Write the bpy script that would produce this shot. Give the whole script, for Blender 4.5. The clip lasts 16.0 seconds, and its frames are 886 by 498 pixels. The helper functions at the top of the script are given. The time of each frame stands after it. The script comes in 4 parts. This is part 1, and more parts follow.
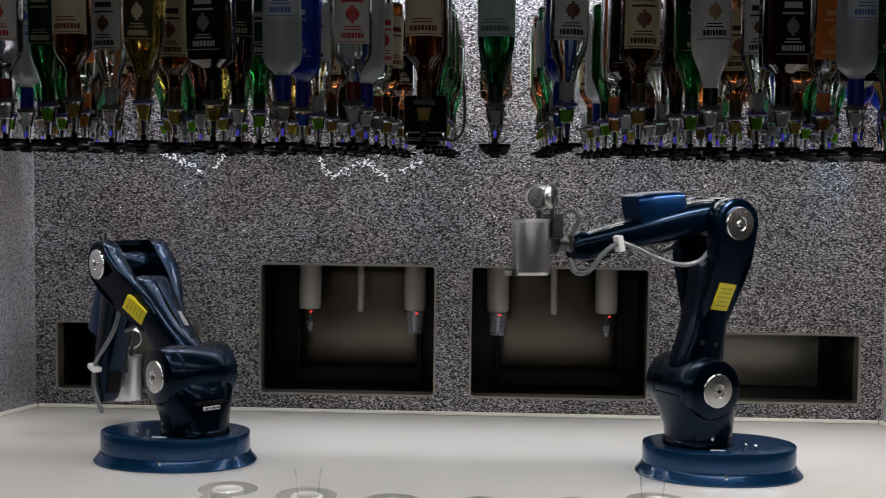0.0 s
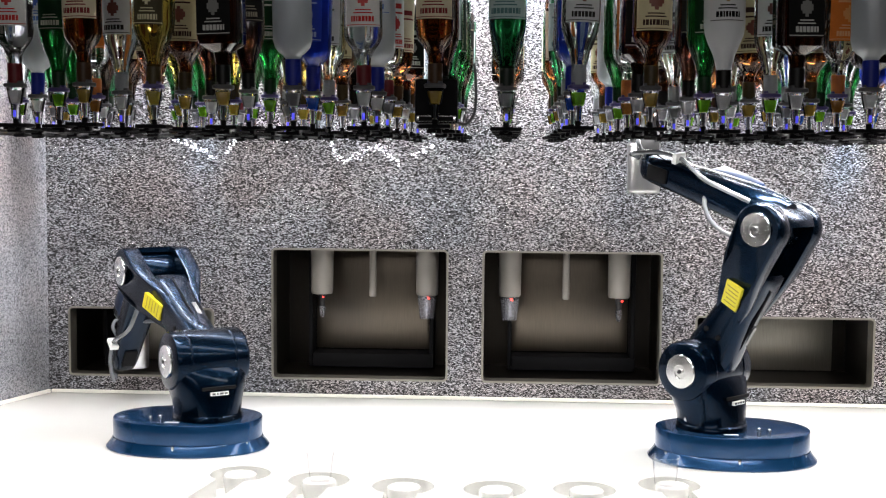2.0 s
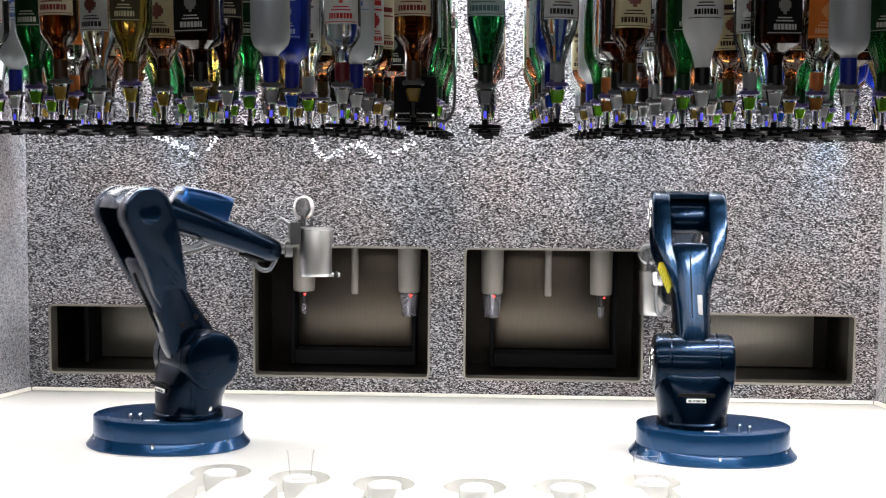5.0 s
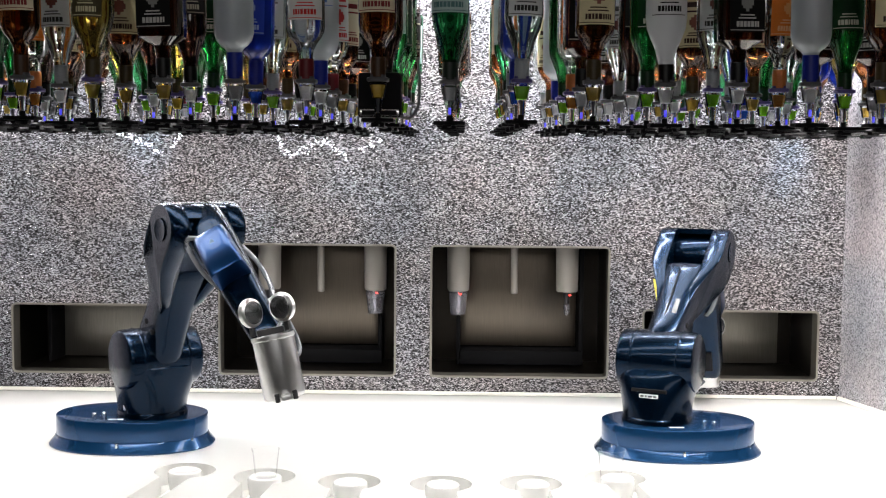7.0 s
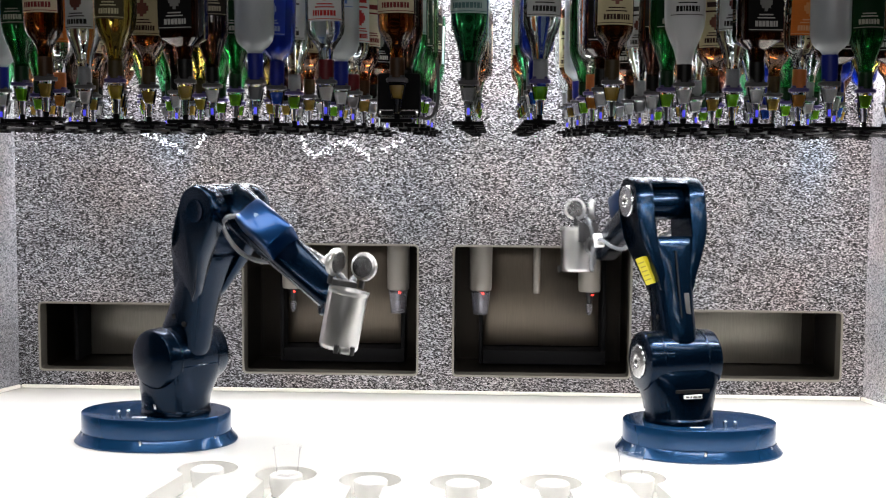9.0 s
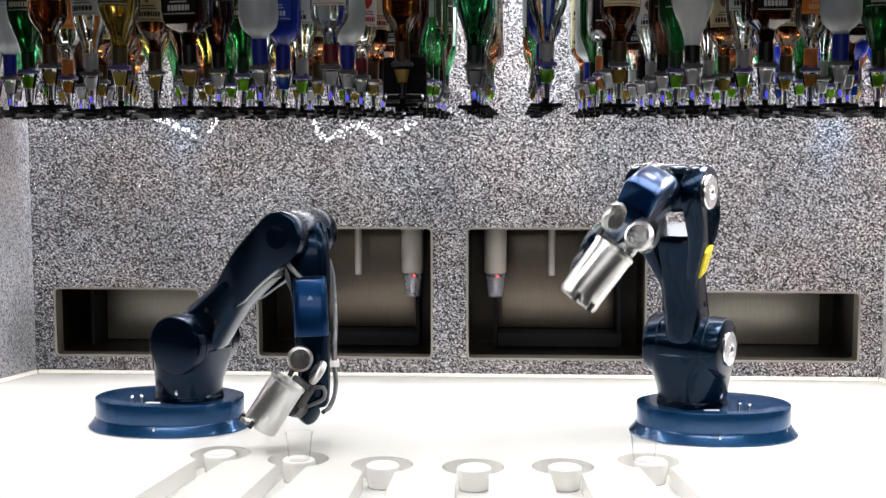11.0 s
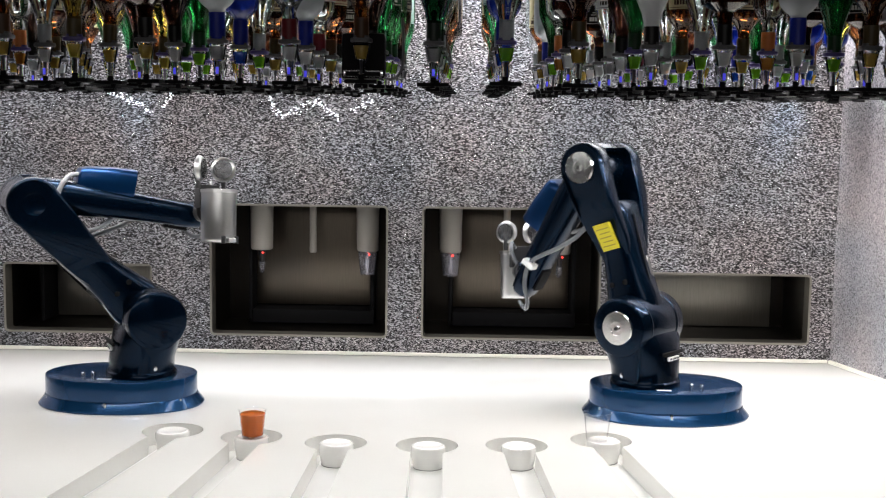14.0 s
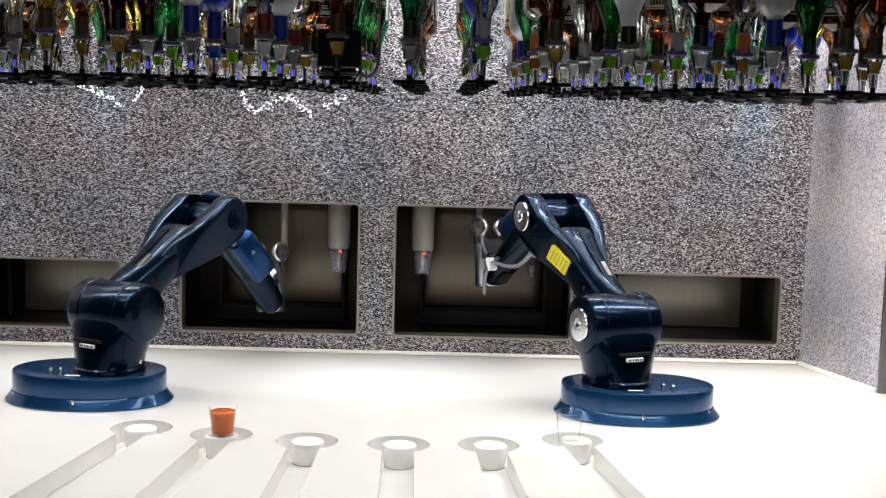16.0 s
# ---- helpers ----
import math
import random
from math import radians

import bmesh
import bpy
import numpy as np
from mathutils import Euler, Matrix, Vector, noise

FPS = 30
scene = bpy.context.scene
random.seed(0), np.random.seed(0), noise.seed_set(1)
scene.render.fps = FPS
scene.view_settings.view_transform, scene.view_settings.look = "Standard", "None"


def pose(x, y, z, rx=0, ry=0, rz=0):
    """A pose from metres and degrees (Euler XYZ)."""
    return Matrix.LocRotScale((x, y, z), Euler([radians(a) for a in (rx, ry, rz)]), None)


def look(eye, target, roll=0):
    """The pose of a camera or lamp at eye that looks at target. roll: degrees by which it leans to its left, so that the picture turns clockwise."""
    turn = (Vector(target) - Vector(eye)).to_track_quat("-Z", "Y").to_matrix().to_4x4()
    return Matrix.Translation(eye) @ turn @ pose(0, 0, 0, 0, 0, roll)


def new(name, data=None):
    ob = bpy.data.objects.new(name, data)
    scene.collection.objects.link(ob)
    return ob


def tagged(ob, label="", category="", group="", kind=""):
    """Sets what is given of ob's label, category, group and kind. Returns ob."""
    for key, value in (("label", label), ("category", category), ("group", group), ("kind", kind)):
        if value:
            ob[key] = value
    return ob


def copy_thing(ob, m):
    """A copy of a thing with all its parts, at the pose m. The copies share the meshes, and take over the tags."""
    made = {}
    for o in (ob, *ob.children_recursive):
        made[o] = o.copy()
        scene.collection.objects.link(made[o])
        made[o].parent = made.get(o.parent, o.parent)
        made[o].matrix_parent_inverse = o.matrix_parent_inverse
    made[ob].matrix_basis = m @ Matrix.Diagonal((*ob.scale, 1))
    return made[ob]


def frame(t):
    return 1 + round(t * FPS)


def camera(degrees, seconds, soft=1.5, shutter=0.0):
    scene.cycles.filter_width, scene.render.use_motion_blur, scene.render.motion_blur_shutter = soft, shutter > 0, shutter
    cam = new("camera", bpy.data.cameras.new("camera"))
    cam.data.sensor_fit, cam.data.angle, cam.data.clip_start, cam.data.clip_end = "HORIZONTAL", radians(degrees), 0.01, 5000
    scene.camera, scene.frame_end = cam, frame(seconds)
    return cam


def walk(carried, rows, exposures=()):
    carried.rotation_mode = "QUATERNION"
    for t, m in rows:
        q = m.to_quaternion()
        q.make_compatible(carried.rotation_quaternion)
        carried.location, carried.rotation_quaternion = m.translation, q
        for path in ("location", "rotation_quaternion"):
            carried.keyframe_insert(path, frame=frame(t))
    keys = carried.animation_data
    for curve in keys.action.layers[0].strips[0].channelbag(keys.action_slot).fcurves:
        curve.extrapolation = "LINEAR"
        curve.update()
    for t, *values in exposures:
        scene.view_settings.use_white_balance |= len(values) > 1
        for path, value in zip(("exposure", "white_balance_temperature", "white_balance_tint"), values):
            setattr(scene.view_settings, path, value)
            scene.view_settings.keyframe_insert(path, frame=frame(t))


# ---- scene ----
cam = camera(39.2, 16.0, soft=1.15, shutter=0.5)
PATH = [
    (0, (0.083, 0.033, 0.839), (-0.002, 2.027, 0.71), 0.7),
    (0.5, (0.084, 0.035, 0.842), (-0.01, 2.028, 0.708), 0.1),
    (1, (0.087, 0.034, 0.841), (-0.013, 2.027, 0.701), -0.1),
    (1.5, (0.081, 0.044, 0.836), (-0.014, 2.036, 0.689), 0.3),
    (2, (0.085, 0.043, 0.835), (-0.02, 2.034, 0.683), 0.5),
    (2.5, (0.086, 0.039, 0.836), (-0.024, 2.031, 0.688), 0.5),
    (3, (0.085, 0.04, 0.835), (-0.018, 2.032, 0.687), 0.7),
    (3.5, (0.089, 0.047, 0.831), (-0.008, 2.038, 0.672), 0.7),
    (6, (0.103, 0.049, 0.841), (0.041, 2.042, 0.687), 0.4),
    (6.5, (0.1, 0.051, 0.836), (0.066, 2.045, 0.685), 0.7),
    (7, (0.107, 0.051, 0.834), (0.075, 2.044, 0.674), 0.5),
    (7.5, (0.111, 0.037, 0.835), (0.078, 2.031, 0.675), 0.5),
    (8, (0.113, 0.032, 0.832), (0.073, 2.025, 0.675), 0.6),
    (10.5, (0.155, 0.052, 0.842), (0.035, 2.041, 0.671), 0.0),
    (11, (0.16, 0.056, 0.844), (0.045, 2.043, 0.651), -0.1),
    (11.5, (0.155, 0.076, 0.843), (0.055, 2.056, 0.585), 0.1),
    (12, (0.154, 0.064, 0.84), (0.072, 2.044, 0.574), 0.2),
    (12.5, (0.157, 0.062, 0.842), (0.078, 2.045, 0.594), 0.2),
    (13, (0.154, 0.065, 0.84), (0.084, 2.051, 0.607), 0.4),
    (13.5, (0.155, 0.065, 0.84), (0.098, 2.052, 0.614), 0.5),
    (14, (0.151, 0.061, 0.839), (0.112, 2.048, 0.615), 0.8),
    (14.5, (0.145, 0.079, 0.837), (0.115, 2.065, 0.604), 1.0),
    (15, (0.139, 0.089, 0.839), (0.123, 2.074, 0.594), 1.3),
    (15.5, (0.135, 0.09, 0.839), (0.148, 2.076, 0.599), 1.5),
    (16, (0.138, 0.074, 0.839), (0.15, 2.061, 0.612), 1.5),
]
walk(cam, [(t, look(eye, goal, lean)) for t, eye, goal, lean in PATH],
     [(0, -1.38), (0.3, -0.98), (0.5, -0.5), (0.8, 0.05), (1.0, 0.2), (11.1, 0.2), (11.7, -0.27), (16, -0.28)])

# joints of the two robots: seconds, turn, lean of the upper arm, rise of the forearm;
# tools: seconds, heading, rise and roll of the shaker
JOINTS_R = [
    (0, 208, -8, -13), (0.5, 200, -49, 0), (1, 135, -37, -0), (1.5, 135, -29, 16), (2, 136, -29, 16),
    (2.5, 136, -29, 16), (3, 135, -35, 2), (3.5, 147, -49, 0), (5.8, 65, 56, -58), (6, 65, 56, -58), (6.5, 65, 54, -64),
    (7, 65, 52, -66), (7.5, 65, 52, -66), (8, 59, 56, -56), (10.3, 180, -48, -2), (10.5, 180, -48, -2), (11, 240, 19, -20),
    (11.5, 206, 28, -69), (12, 233, 27, -29), (12.5, 228, 20, -20), (13, 196, -28, -8), (13.5, 173, -49, -1),
    (14, 141, 18, -60), (14.5, 138, 28, -62), (15, 116, 53, -37), (15.5, 114, 54, -36), (16, 114, 54, -36),
]
TOOL_R = [
    (0, 204, 1, 4, 0.014), (0.5, 201, 1, 4, -0.013), (1, 107, -4, 1, 0.035), (1.5, 95, -4, -0, 0.024), (2, 95, -4, -0, 0.016),
    (2.5, 95, -4, -0, 0.018), (3, 100, -4, -0, 0.023), (3.5, 154, -3, 4, 0.011), (5.8, 91, -4, -0, 0.012), (6, 91, -4, -0, 0.012), (6.5, 88, -4, -1, 0.016),
    (7, 86, -5, -1, 0.01), (7.5, 85, -5, -1, 0.009), (8, 89, -4, -1, 0.009), (10.3, 183, 0, 5, 0.016), (10.5, 183, 0, 5, 0.016), (11, 279, 1, -37, -0.045),
    (11.5, 250, 16, -17, -0.045), (12, 253, -2, 26, -0.045), (12.5, 252, 1, 17, -0.034), (13, 213, 3, 6, 0.016), (13.5, 182, -0, 6, 0.02),
    (14, 101, -6, 0, 0.042), (14.5, 97, -7, -0, 0.045), (15, 92, -7, -1, 0.045), (15.5, 98, -7, -0, 0.044), (16, 97, -7, -1, 0.045),
]
JOINTS_L = [
    (0, 135, 50, -74), (0.5, 117, 50, -60), (1, 119, 55, -59), (1.5, 121, 55, -60), (2, 126, 61, -52),
    (2.5, 126, 61, -52), (3, 126, 61, -52), (3.5, 120, 53, -66), (5.8, 16, -48, -3), (6, 16, -48, -3), (6.3, 16, -48, -3), (6.5, -16, -2, -35),
    (6.7, -57, 12, -23), (7, -51, 35, -38), (7.3, -57, 12, -23), (7.5, -54, 30, -28), (7.7, -54.5, 29, -30), (7.8, -57, 31, -30), (7.9, -51, 27, -26), (8, -67, 6, -12),
    (8.1, -60, 23, -24), (8.2, -49, 16, -15), (10.5, -22, 46, -84), (11, -20, 47, -88), (11.5, -16, 36, -88), (12, -30, 29, -66),
    (12.5, -31, 26, -60), (13, -27, 19, -54), (13.5, -45, 12, -39), (14, 26, -44, -11), (14.5, 21, -48, -0),
    (15, 30, 12, -64), (15.5, 61, 58, -49), (16, 61, 59, -47),
]
TOOL_L = [
    (0, 80, -3, -2, 0.04), (0.5, 136, -3, 3, 0.011), (1, 110, -4, 1, 0.023), (1.5, 110, -4, 1, 0.025), (2, 92, -4, -1, 0.045),
    (2.5, 92, -4, -1, 0.045), (3, 92, -4, -1, 0.045), (3.5, 104, -5, 0, 0.025), (5.8, -19, 2, -4, 0.002), (6, -19, 2, -4, 0.002), (6.3, -19, 2, -4, 0.002), (6.5, -37, 9, 2, -0.02),
    (6.7, -72, 9, 14, -0.045), (7, -78, 7, 11, -0.045), (7.3, -70, 9, 13, -0.045), (7.5, -62, -16, -35, -0.045), (7.7, -62, -14, -34, -0.045), (7.8, -70, -4, -22, -0.045), (7.9, -60, -16, -38, -0.045), (8, -76, 4, 6, -0.045),
    (8.1, -77, 6, 16, -0.045), (8.2, -46, -8, -13, -0.042), (10.5, -130, 4, 3, 0.001), (11, -118, 23, -25, -0.045), (11.5, -85, -16, -85, -0.045), (12, -122, -25, -140, -0.001),
    (12.5, -114, -3, -159, 0.045), (13, -117, -5, -159, 0.045), (13.5, -83, -20, -79, -0.045), (14, -47, 5, -4, 0.011), (14.5, 1, 1, -7, 0.004),
    (15, 63, -6, -4, 0.045), (15.5, 92, -6, -2, 0.045), (16, 98, -6, -2, 0.045),
]

# ---------- world, lights ----------
WALL_Y = 4.24
world = bpy.data.worlds.new("world")
scene.world = world
world.use_nodes = True
world.node_tree.nodes["Background"].inputs[0].default_value = (0.75, 0.82, 1.0, 1)
world.node_tree.nodes["Background"].inputs[1].default_value = 0.02


def area_lamp(name, where, target, sx, sy, watts, colour):
    data = bpy.data.lights.new(name, "AREA")
    data.shape, data.size, data.size_y = "RECTANGLE", sx, sy
    data.energy, data.color = watts, colour
    ob = new(name, data)
    ob.matrix_world = look(where, target)
    return ob


# Unseen fill lamp added behind the camera for wall and bottle fronts.
area_lamp("ceiling_lamp", (0.0, -1.0, 1.5), (0.0, 4.2, 0.4), 3.4, 0.6, 18.5, (1.0, 0.97, 0.95))
area_lamp("cove_lamp", (0.0, 4.04, 1.54), (0.0, 4.24, 1.0), 2.6, 0.12, 82, (0.97, 0.97, 1.0))
for lamp_y, lamp_w, deep in ((2.64, 10, 0.05), (3.15, 9, 0.12), (3.72, 9, 0.14)):
    area_lamp("rack_downlight", (0.0, lamp_y, 0.882), (0.0, lamp_y, 0.0), 2.5, deep, lamp_w, (1.0, 0.98, 0.95))
# Unseen strips added at both ends to brighten the side walls.
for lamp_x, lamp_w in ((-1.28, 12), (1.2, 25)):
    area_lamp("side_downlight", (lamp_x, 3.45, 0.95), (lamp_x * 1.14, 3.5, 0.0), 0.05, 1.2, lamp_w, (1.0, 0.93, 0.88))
# Unseen spots added to make the pale blue glow patches on the wall.
for lamp_x, lamp_w in ((-0.98, 2.8), (1.2, 3.6)):
    spot = bpy.data.lights.new("blue_accent_spot", "SPOT")
    spot.energy, spot.color, spot.spot_size, spot.spot_blend, spot.shadow_soft_size = lamp_w, (0.35, 0.65, 1.0), radians(50), 0.6, 0.01
    new("blue_accent_spot", spot).matrix_world = look((lamp_x, 4.08, 0.92), (lamp_x + 0.02, WALL_Y, 0.78))

# ---------- materials ----------


def nodes_of(name):
    m = bpy.data.materials.new(name)
    m.use_nodes = True
    return m, m.node_tree.nodes, m.node_tree.links, m.node_tree.nodes["Principled BSDF"]


def plain(name, colour, rough=0.5, metal=0.0, coat=0.0, grain=0.08, scale=60.0, bump=0.0, trans=0.0, ior=1.45, glow=None, power=0.0, spec=0.5):
    """A surface with fine grain and broad unevenness in its colour and gloss."""
    m, n, l, b = nodes_of(name)
    b.inputs["Metallic"].default_value = metal
    b.inputs["Coat Weight"].default_value = coat
    b.inputs["Coat Roughness"].default_value = 0.06
    b.inputs["Transmission Weight"].default_value = trans
    b.inputs["IOR"].default_value = ior
    b.inputs["Specular IOR Level"].default_value = spec
    if glow:
        b.inputs["Emission Color"].default_value = (*glow, 1)
        b.inputs["Emission Strength"].default_value = power
    tc = n.new("ShaderNodeTexCoord")
    fine, broad = n.new("ShaderNodeTexNoise"), n.new("ShaderNodeTexNoise")
    fine.inputs["Scale"].default_value, broad.inputs["Scale"].default_value = scale * 6, scale * 0.12
    fine.inputs["Detail"].default_value = 3
    l.new(tc.outputs["Object"], fine.inputs["Vector"])
    l.new(tc.outputs["Object"], broad.inputs["Vector"])
    add = n.new("ShaderNodeMath")
    l.new(fine.outputs[0], add.inputs[0])
    l.new(broad.outputs[0], add.inputs[1])
    ramp = n.new("ShaderNodeMapRange")
    ramp.inputs[1].default_value, ramp.inputs[2].default_value = 0.6, 1.4
    ramp.inputs[3].default_value, ramp.inputs[4].default_value = 1 - grain, 1 + grain
    l.new(add.outputs[0], ramp.inputs[0])
    mul = n.new("ShaderNodeVectorMath")
    mul.operation = "SCALE"
    mul.inputs[0].default_value = colour
    l.new(ramp.outputs[0], mul.inputs["Scale"])
    l.new(mul.outputs[0], b.inputs["Base Color"])
    rr = n.new("ShaderNodeMath")
    rr.operation = "MULTIPLY"
    rr.inputs[1].default_value = rough
    l.new(ramp.outputs[0], rr.inputs[0])
    l.new(rr.outputs[0], b.inputs["Roughness"])
    if bump:
        bp = n.new("ShaderNodeBump")
        bp.inputs["Strength"].default_value, bp.inputs["Distance"].default_value = bump, 0.002
        l.new(fine.outputs[0], bp.inputs["Height"])
        l.new(bp.outputs[0], b.inputs["Normal"])
    return m


def flake_metal(name, scale=(225, 225, 500), dark=0.012, mid_tone=0.095, light=0.64, warp_by=1.0, metal=0.75):
    """Silver laminate pressed with small flat flakes that tilt each its own way."""
    m, n, l, b = nodes_of(name)
    tc, mp = n.new("ShaderNodeTexCoord"), n.new("ShaderNodeMapping")
    mp.inputs["Scale"].default_value = scale
    l.new(tc.outputs["Object"], mp.inputs[0])
    warp = n.new("ShaderNodeTexNoise")
    warp.inputs["Scale"].default_value, warp.inputs["Detail"].default_value = 1.3, 3
    l.new(mp.outputs[0], warp.inputs["Vector"])
    va = n.new("ShaderNodeVectorMath")
    va.operation = "MULTIPLY_ADD"
    va.inputs[1].default_value = (warp_by * 1.4, warp_by, warp_by)
    l.new(warp.outputs["Color"], va.inputs[0])
    l.new(mp.outputs[0], va.inputs[2])
    vo = n.new("ShaderNodeTexVoronoi")
    vo.inputs["Scale"].default_value = 1.0
    l.new(va.outputs[0], vo.inputs["Vector"])
    sep = n.new("ShaderNodeSeparateColor")
    l.new(vo.outputs["Color"], sep.inputs[0])
    ramp = n.new("ShaderNodeValToRGB")
    e = ramp.color_ramp.elements
    e[0].position, e[0].color = 0.2, (dark, dark, dark * 1.04, 1)
    e[1].position, e[1].color = 0.95, (light, light * 0.98, light, 1)
    mid = e.new(0.5)
    mid.color = (mid_tone, mid_tone * 0.97, mid_tone, 1)
    l.new(sep.outputs[0], ramp.inputs[0])
    broad = n.new("ShaderNodeTexNoise")
    broad.inputs["Scale"].default_value, broad.inputs["Detail"].default_value = 2.2, 4
    l.new(tc.outputs["Object"], broad.inputs["Vector"])
    br = n.new("ShaderNodeMapRange")
    br.inputs[1].default_value, br.inputs[2].default_value = 0.3, 0.7
    br.inputs[3].default_value, br.inputs[4].default_value = 0.72, 1.2
    l.new(broad.outputs[0], br.inputs[0])
    tint = n.new("ShaderNodeTexNoise")
    tint.inputs["Scale"].default_value, tint.inputs["Detail"].default_value = 3.1, 2
    l.new(tc.outputs["Object"], tint.inputs["Vector"])
    hue = n.new("ShaderNodeValToRGB")
    h = hue.color_ramp.elements
    h[0].position, h[0].color = 0.35, (0.90, 0.93, 1.0, 1)
    h[1].position, h[1].color = 0.65, (1.0, 0.93, 0.94, 1)
    neutral = h.new(0.5)
    neutral.color = (0.98, 0.96, 0.99, 1)
    l.new(tint.outputs[0], hue.inputs[0])
    tinted = n.new("ShaderNodeVectorMath")
    tinted.operation = "MULTIPLY"
    l.new(ramp.outputs[0], tinted.inputs[0])
    l.new(hue.outputs[0], tinted.inputs[1])
    mx = n.new("ShaderNodeVectorMath")
    mx.operation = "SCALE"
    l.new(tinted.outputs[0], mx.inputs[0])
    l.new(br.outputs[0], mx.inputs["Scale"])
    l.new(mx.outputs[0], b.inputs["Base Color"])
    b.inputs["Metallic"].default_value = metal
    rr = n.new("ShaderNodeMapRange")
    rr.inputs[3].default_value, rr.inputs[4].default_value = 0.22, 0.6
    l.new(sep.outputs[1], rr.inputs[0])
    l.new(rr.outputs[0], b.inputs["Roughness"])
    bp = n.new("ShaderNodeBump")
    bp.inputs["Strength"].default_value, bp.inputs["Distance"].default_value = 0.7, 0.003
    l.new(sep.outputs[2], bp.inputs["Height"])
    l.new(bp.outputs[0], b.inputs["Normal"])
    return m


def brushed(name, colour, rough):
    """Brushed sheet steel with fine vertical streaks."""
    m, n, l, b = nodes_of(name)
    tc, mp, no = n.new("ShaderNodeTexCoord"), n.new("ShaderNodeMapping"), n.new("ShaderNodeTexNoise")
    mp.inputs["Scale"].default_value = (220, 220, 4)
    no.inputs["Detail"].default_value = 4
    l.new(tc.outputs["Object"], mp.inputs[0])
    l.new(mp.outputs[0], no.inputs["Vector"])
    r = n.new("ShaderNodeMapRange")
    r.inputs[1].default_value, r.inputs[2].default_value = 0.3, 0.7
    r.inputs[3].default_value, r.inputs[4].default_value = 0.86, 1.12
    l.new(no.outputs[0], r.inputs[0])
    s = n.new("ShaderNodeVectorMath")
    s.operation = "SCALE"
    s.inputs[0].default_value = colour
    l.new(r.outputs[0], s.inputs["Scale"])
    l.new(s.outputs[0], b.inputs["Base Color"])
    b.inputs["Metallic"].default_value = 0.9
    b.inputs["Roughness"].default_value = rough
    return m


M_FLAKE = flake_metal("flaked_silver_laminate")
# Wall laminate again, finer and painted brighter for the light on the side walls.
M_SIDE_LIT = flake_metal("fine_flaked_laminate_lit", (260, 260, 260), 0.26, 0.42, 0.64, 0.8, 0.6)
# Niche steels: shade is in the lining's colour, glow in the panels'.
M_STEEL_SHADED = brushed("brushed_steel_shaded", (0.02, 0.017, 0.014), 0.36)
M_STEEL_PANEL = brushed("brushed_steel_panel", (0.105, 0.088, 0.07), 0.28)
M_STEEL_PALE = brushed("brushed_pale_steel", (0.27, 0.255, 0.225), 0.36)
M_TRIM = plain("grey_metal_trim", (0.12, 0.12, 0.122), 0.35, 0.9)
M_TABLE = plain("white_solid_surface", (0.72, 0.72, 0.70), 0.22, grain=0.025, scale=30, coat=0.2)
M_SLOT = plain("white_slot_surface", (0.70, 0.70, 0.69), 0.45, grain=0.05)
M_STRIP = plain("cream_upstand", (0.8, 0.78, 0.72), 0.35, grain=0.04)
M_BLUE = plain("blue_metallic_paint", (0.006, 0.05, 0.145), 0.24, 0.6, coat=0.5, spec=0.35, grain=0.06, scale=60)
M_NAVY = plain("navy_metallic_paint", (0.0008, 0.0078, 0.0215), 0.26, 0.85, coat=0.16, spec=0.25, grain=0.06, scale=40)
# Same navy paint, brighter: light on the motor covers is in the colour.
M_NAVY_LIT = plain("navy_paint_lit", (0.0026, 0.028, 0.10), 0.3, 0.85, coat=0.2, spec=0.3, grain=0.05, scale=40)
M_BLACK = plain("black_rubber", (0.015, 0.015, 0.017), 0.5, grain=0.2)
# Near-black: stands in for shade inside openings and niches, and for black parts.
M_BLACK_SHADE = plain("black_and_recess_shade", (0.005, 0.005, 0.006), 0.7, spec=0.15, grain=0.2)
M_CHROME = plain("turned_aluminium", (0.78, 0.78, 0.78), 0.22, 1.0, grain=0.06, scale=120)
M_LID = plain("polished_lid_steel", (0.66, 0.66, 0.66), 0.3, 1.0, grain=0.04, scale=60)
M_SHAKER = plain("brushed_shaker_steel", (0.62, 0.62, 0.62), 0.3, 1.0, grain=0.12, scale=80)
M_YELLOW = plain("yellow_sticker", (0.62, 0.54, 0.02), 0.5, grain=0.05)
M_INK = plain("dark_print", (0.30, 0.25, 0.03), 0.6)
M_MARK = plain("pale_blue_print", (0.12, 0.19, 0.27), 0.5, grain=0.05)
M_WHITE = plain("white_print", (0.8, 0.8, 0.8), 0.5, grain=0.03)
M_HOSE = plain("milky_hose", (0.17, 0.18, 0.20), 0.25, trans=0.25, coat=0.5, grain=0.05)
M_PUCK = plain("white_acrylic_puck", (0.85, 0.85, 0.83), 0.25, coat=0.4, grain=0.03)
M_TUBE = plain("grey_plastic_tube", (0.23, 0.213, 0.195), 0.45, grain=0.05)
M_CUPCLEAR = plain("clear_plastic", (0.95, 0.95, 0.95), 0.06, trans=1.0, ior=1.08, grain=0.02)
M_CUPCLEAR.node_tree.nodes["Principled BSDF"].inputs["Alpha"].default_value = 0.2
M_DRINK = plain("orange_drink", (0.72, 0.17, 0.02), 0.15, trans=0.4, grain=0.1, glow=None)
M_CUPCLEAR2 = plain("clear_tip_plastic", (0.6, 0.6, 0.66), 0.12, trans=0.85, ior=1.3, grain=0.05)
M_SHELL = plain("clear_measure_plastic", (0.93, 0.94, 0.95), 0.04, trans=1.0, ior=1.35, grain=0.01)
